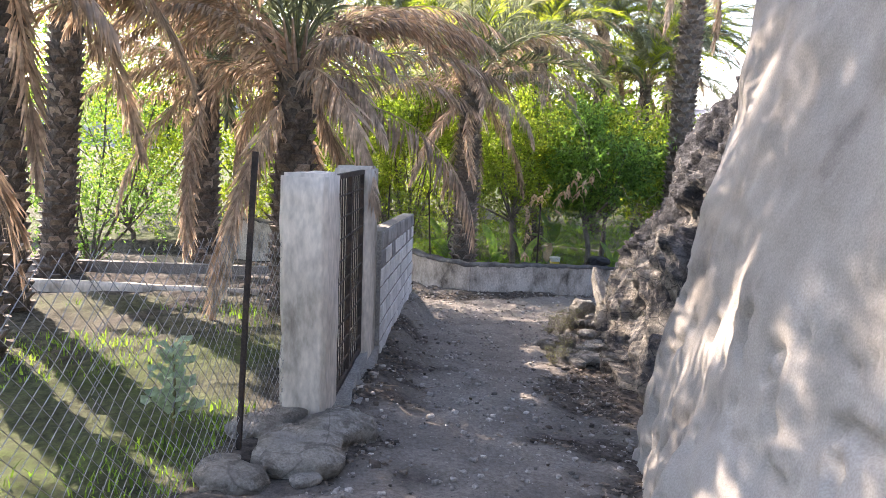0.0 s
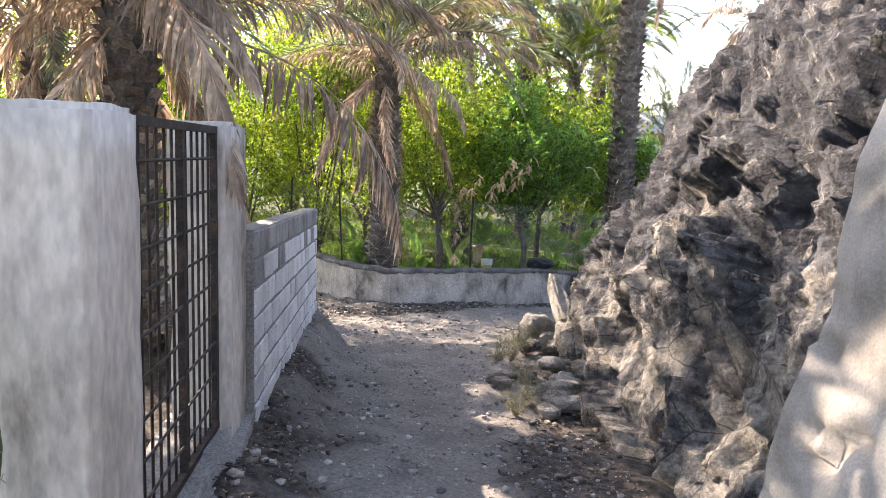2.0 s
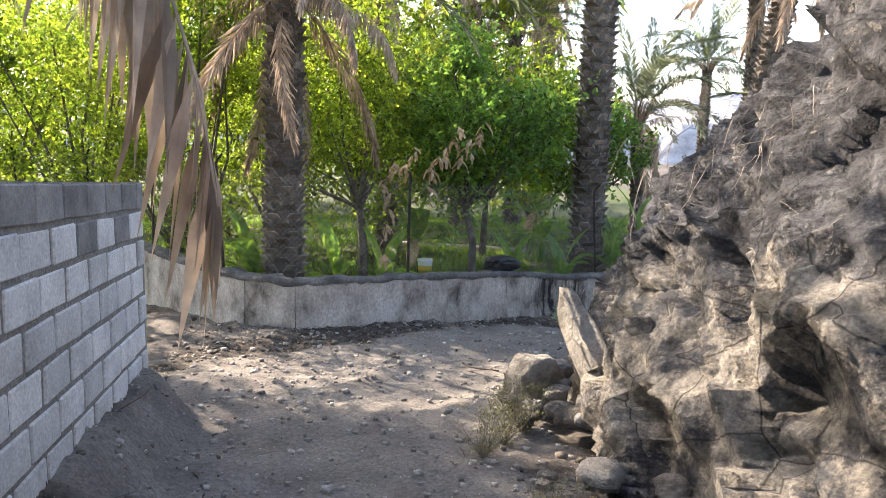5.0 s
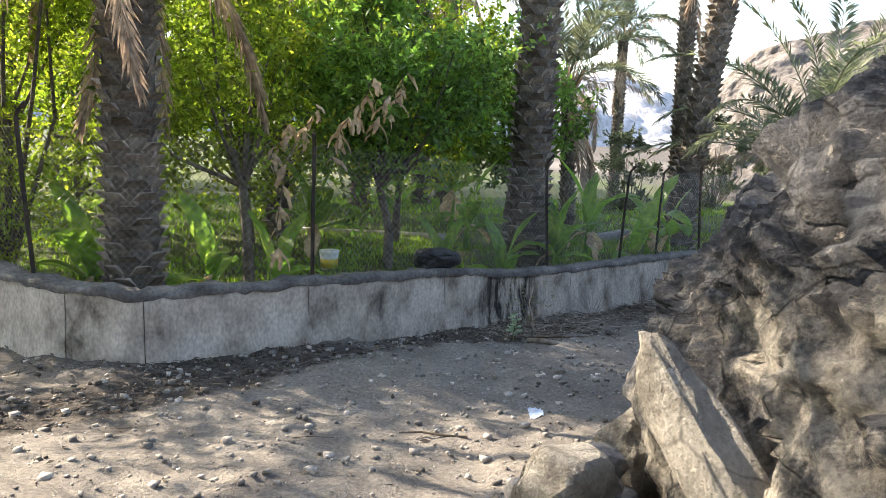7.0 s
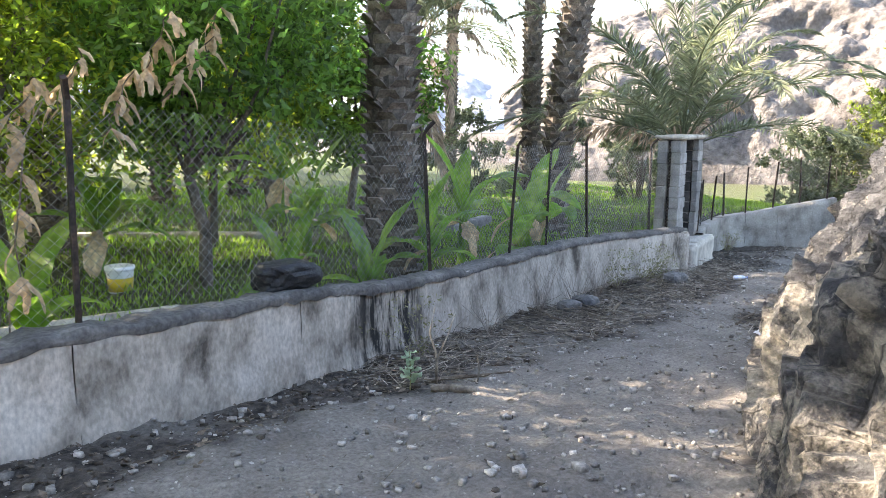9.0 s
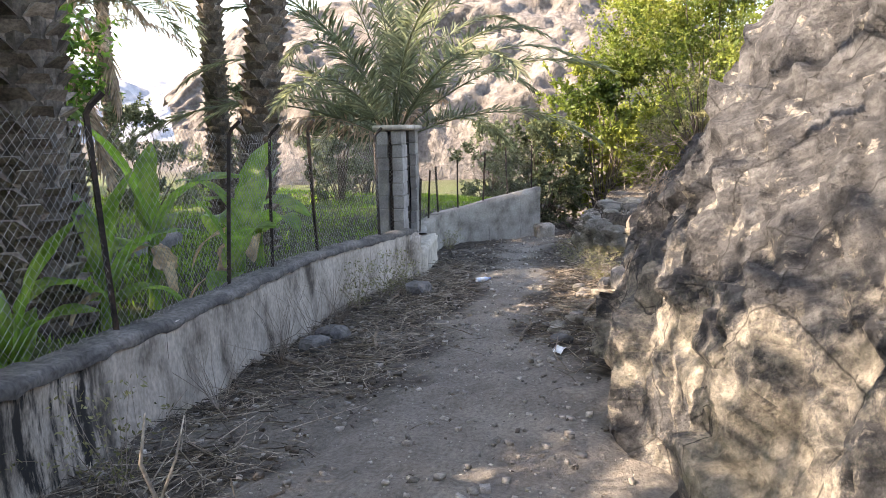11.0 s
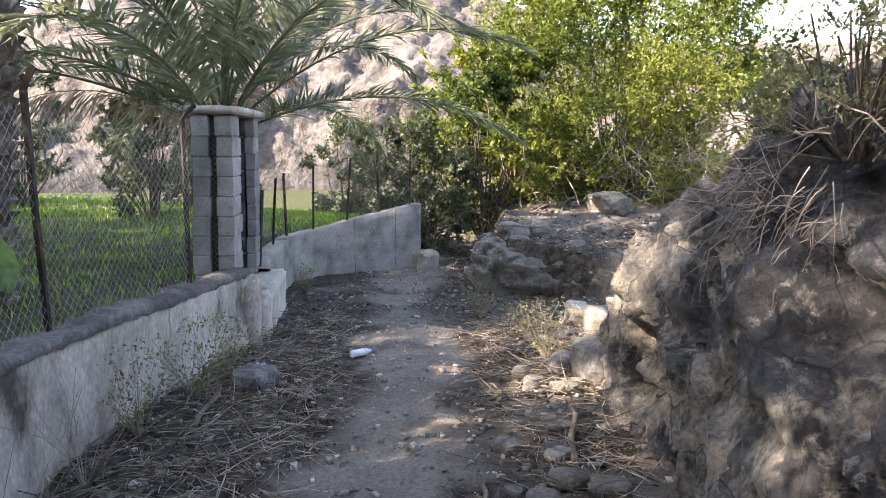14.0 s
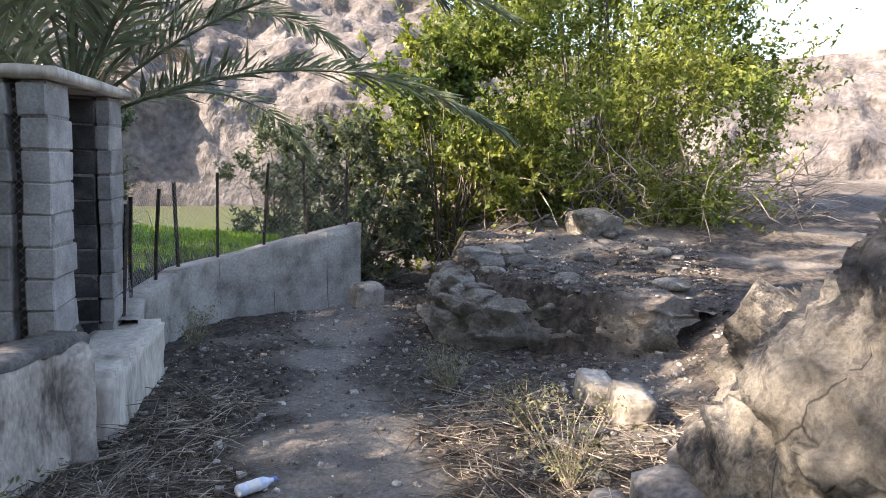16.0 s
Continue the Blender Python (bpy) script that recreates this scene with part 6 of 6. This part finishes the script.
stalk.matrix_world = pose(4.5, 17.0, ground_z(4.5, 17.0) - 0.02)
tagged(stalk, "pale bare forked stalks standing at the parapet's foot", "plant")
s = Shape()
s.tube([(0, 0, 0.03), (0.15, 0.01, 0.04), (0.34, 0.0, 0.035)], [0.026, 0.032, 0.028], 9)
log = s.object("log", STRAW, smooth_shade=True)
log.matrix_world = pose(4.42, 16.95, ground_z(4.42, 16.95), 0, 0, -45)
tagged(log, "short weathered grey-brown log lying by the parapet", "log")

# withered leaves hanging from a dead creeper
def creeper(x, y, z0, z1, seed, tufts):
    r = np.random.default_rng(seed)
    base = empty("dead_creeper", pose(x, y, z1), "withered tan leaves hanging on a dead creeper", "plant")
    n = 9
    pts = np.stack([np.linspace(0, 0.25, n) + r.normal(0, 0.03, n), r.normal(0, 0.03, n), np.linspace(0, z0 - z1, n)], 1)
    s = Shape()
    s.tube(pts, 0.006, 4)
    s.object("stem", LITTER, base)
    for k in range(tufts):
        i = r.integers(1, n)
        ob = link_mesh("leaf", BANANA_DEAD[1], base)
        ob.matrix_basis = pose(*pts[i], r.uniform(-25, 25), r.uniform(-20, 20), r.uniform(0, 360)) @ Matrix.Scale(r.uniform(0.16, 0.32), 4)


creeper(1.85, 18.2, 0.25, -1.6, 540, 16)
for k, (x, y, z) in enumerate(((2.4, 19.3, 0.7), (2.75, 19.3, 0.55), (3.1, 19.4, 1.05), (3.3, 19.4, 0.85), (3.6, 19.5, 1.15), (2.0, 19.2, 0.45))):
    creeper(x, y, z, z - 0.55, 550 + k, 13)

# hanging roots and brushwood on the outcrop
def roots(x, y, z, reach, count, drop, seed, label, side):
    r = np.random.default_rng(seed)
    base = empty("dry_roots", pose(x, y, z), label, "plant")
    s = Shape()
    for _ in range(count):
        p = np.array([r.normal(0, reach), r.normal(0, reach * 0.3), r.normal(0, 0.12)])
        w = unit(np.array([side[0] + r.normal(0, 0.5), side[1] + r.normal(0, 0.4), r.normal(-0.2, 0.5)]))
        pts = [p]
        for _ in range(6):
            w = unit(w + r.normal(0, 0.28, 3) + [0, 0, -drop])
            pts.append(pts[-1] + w * r.uniform(0.04, 0.1))
        s = Shape()
        s.tube(pts, np.linspace(0.0026, 0.0008, 7), 3, False)
        s.object("strand", TWIG, base)


roots(9.3, 16.3, -0.6, 0.16, 40, 0.5, 560, "tangle of thin dry roots hanging down the outcrop", (0.1, 0.8))
roots(9.7, 16.5, -0.55, 0.2, 60, 0.1, 561, "grey leafless brushwood on top of the outcrop", (0.2, 0.6))
roots(2.9, 10.6, 0.75, 0.3, 40, 0.25, 563, "thin dry roots trailing over the outcrop", (-0.8, 0.0))

# fallen fronds, sticks
fallen = frond_mesh("frond", 1.9, 4, 8, FROND_DRY, 44, 0.3, 0.1, 570, 0.01, 0.4)
for k, (x, y, a) in enumerate(((1.1, 14.6, 250),)):
    ob = link_mesh("fallen_frond", fallen)
    ob.matrix_world = pose(x, y, ground_z(x, y) + 0.02, 2, 0, a) @ Matrix.Diagonal((1, 1, 0.22, 1))
    tagged(ob, "dry brown palm frond lying on the earth", "palm frond", "fallen fronds")
stick = Shape()
stick.tube([(0, 0, 0.015), (0.3, 0.03, 0.02), (0.62, 0.0, 0.03), (0.9, 0.06, 0.02)], [0.02, 0.018, 0.015, 0.009], 6)
stick = stick.mesh("stick", LITTER)
for k, (x, y, a, sc) in enumerate(((8.0, 18.5, 35, 1.0), (9.9, 19.75, 20, 0.9), (10.0, 17.3, 10, 1.1), (4.4, 17.2, -20, 0.9), (11.2, 19.2, 60, 0.6), (7.3, 18.6, 80, 0.8), (2.6, 14.2, 150, 0.5), (8.9, 17.5, 15, 0.9))):
    ob = link_mesh("stick", stick)
    ob.matrix_world = pose(x, y, ground_z(x, y), 0, 0, a) @ Matrix.Scale(sc, 4)
    tagged(ob, "dry weathered stick lying on the ground", "stick", "fallen sticks")


# ---------------------------------------------------------------- small things
WHITE_PLASTIC = material("white_plastic", [(0.7, 0.7, 0.68), (0.8, 0.8, 0.78)], 8, 40, 0.4, 0.0, mottle=0.08, spec=0.5)
YELLOW_LABEL = material("yellow_label", [(0.5, 0.36, 0.02), (0.6, 0.45, 0.04)], 8, 40, 0.45, 0.0, mottle=0.1)
BLUE_PLASTIC = material("blue_plastic", [(0.1, 0.15, 0.4), (0.16, 0.22, 0.5)], 8, 40, 0.35, 0.0, mottle=0.1)
BOTTLE = material("clear_bluish_plastic", [(0.55, 0.62, 0.75), (0.68, 0.73, 0.82)], 20, 60, 0.2, 0.2, 60, 0.004, mottle=0.1, spec=0.6)
BLACK_SACK = material("black_plastic", [(0.015, 0.015, 0.016), (0.035, 0.034, 0.034)], 8, 40, 0.5, 0.5, 25, 0.02)


def lathe(profile, sides=24):
    s = Shape()
    a = np.linspace(0, 2 * np.pi, sides, endpoint=False)
    v = np.array([(r * math.cos(t), r * math.sin(t), z) for r, z in profile for t in a])
    f = [(i * sides + j, i * sides + (j + 1) % sides, (i + 1) * sides + (j + 1) % sides, (i + 1) * sides + j) for i in range(len(profile) - 1) for j in range(sides)]
    f.append(tuple(range(sides))[::-1])
    f.append(tuple((len(profile) - 1) * sides + j for j in range(sides)))
    s.add(v, f)
    return s


bk = empty("bucket", pose(3.15, 21.1, ground_z(3.15, 21.1)), "white plastic paint bucket with a yellow label", "bucket")
lathe([(0.115, 0), (0.12, 0.01), (0.142, 0.25), (0.142, 0.26)]).object("pail", WHITE_PLASTIC, bk, True)
lathe([(0.1225, 0.02), (0.1375, 0.165)]).object("label_band", YELLOW_LABEL, bk, True, "yellow paper label")
lathe([(0.15, 0.245), (0.153, 0.25), (0.153, 0.285), (0.14, 0.29)]).object("lid", WHITE_PLASTIC, bk, True)
s = Shape()
s.tube([(0.145 * math.cos(a), 0.145 * math.sin(a), 0.24 - 0.12 * math.sin(a)) for a in np.linspace(0, math.pi, 10)], 0.003, 4)
s.object("handle", WIRE, bk)

bt = empty("plastic_bottle", pose(11.9, 19.62, ground_z(11.9, 19.62) + 0.035, 90, 0, 62), "crumpled clear plastic water bottle lying on the path", "bottle")
lathe([(0.028, 0), (0.034, 0.01), (0.034, 0.05), (0.031, 0.09), (0.034, 0.13), (0.033, 0.16), (0.014, 0.2), (0.013, 0.215)], 16).object("body", BOTTLE, bt, True)
lathe([(0.0145, 0.213), (0.0145, 0.235)], 12).object("cap", BLUE_PLASTIC, bt, label="blue screw cap")
lathe([(0.0345, 0.055), (0.0325, 0.09), (0.0345, 0.125)], 16).object("paper_band", WHITE_PLASTIC, bt, label="pale paper wrapper")

sack = link_mesh("black_sack", boulder_mesh("black_sack", 70, BLACK_SACK, 0.6, 4, 0.3))
sack.matrix_world = pose(3.68, 17.86, -1.03, 0, 0, 20) @ Matrix.Diagonal((0.26, 0.17, 0.2, 1))
tagged(sack, "crumpled black plastic sack resting on the parapet", "sack")


def scrap(x, y, w, l, mat, yaw, label, seed):
    r = np.random.default_rng(seed)
    u, v = np.meshgrid(np.linspace(-1, 1, 9), np.linspace(-1, 1, 6), indexing="ij")
    z = 0.02 * fbm(xyz(u * 1.5 + seed, v * 1.5), 3, seed).reshape(u.shape) + 0.022
    p = np.stack([u * l * (1 + 0.1 * r.normal(0, 1, u.shape)), v * w, z], -1).reshape(-1, 3)
    q = p - [0, 0, 0.003]
    n = len(p)
    f = grid_faces(9, 6)
    ob = link_mesh("plastic_scrap", faced("plastic_scrap", np.concatenate([p, q]), np.concatenate([f, f[:, ::-1] + n]), mat))
    ob.matrix_world = pose(x, y, ground_z(x, y), 0, 0, yaw)
    tagged(ob, label, "litter")


scrap(8.5, 16.95, 0.035, 0.09, WHITE_PLASTIC, 10, "crumpled white plastic scrap on the ground", 3)
scrap(11.3, 20.15, 0.04, 0.1, BOTTLE, 40, "pale bluish plastic scrap near the parapet", 4)
scrap(3.3, 14.6, 0.05, 0.09, BOTTLE, 70, "faded bluish plastic scrap trodden into the path", 5)

# low kerbs in the gardens
def kerb(ax, ay, bx, by, h, w, label, mat, seed):
    d = math.hypot(bx - ax, by - ay)
    ob = part("kerb", rough_box((d, w, h + 0.2), 8, 0.012, seed, 0.02), mat, None)
    ob.matrix_world = pose((ax + bx) / 2, (ay + by) / 2, min(ground_z(ax, ay), ground_z(bx, by)) - 0.2, 0, 0, math.degrees(math.atan2(by - ay, bx - ax)))
    tagged(ob, label, "kerb")


kerb(-6.8, 10.9, -2.6, 10.6, 0.2, 0.16, "low grey cement kerb across the fenced yard", CONCRETE, 51)
kerb(-9.0, 16.4, -4.9, 16.2, 0.28, 0.2, "low pale cement channel wall in the yard", CONCRETE, 52)
kerb(3.4, 25.8, 6.2, 24.2, 0.1, 0.3, "low pale earth kerb in the grass", PALE_ROCK, 53)
kerb(9.2, 23.6, 10.6, 24.3, 0.16, 0.25, "grey stone edging in the green grass", BLOCK_DARK, 54)
kerb(1.0, 20.0, 4.4, 20.1, 0.06, 0.14, "low cement channel edge behind the parapet", CONCRETE, 55)
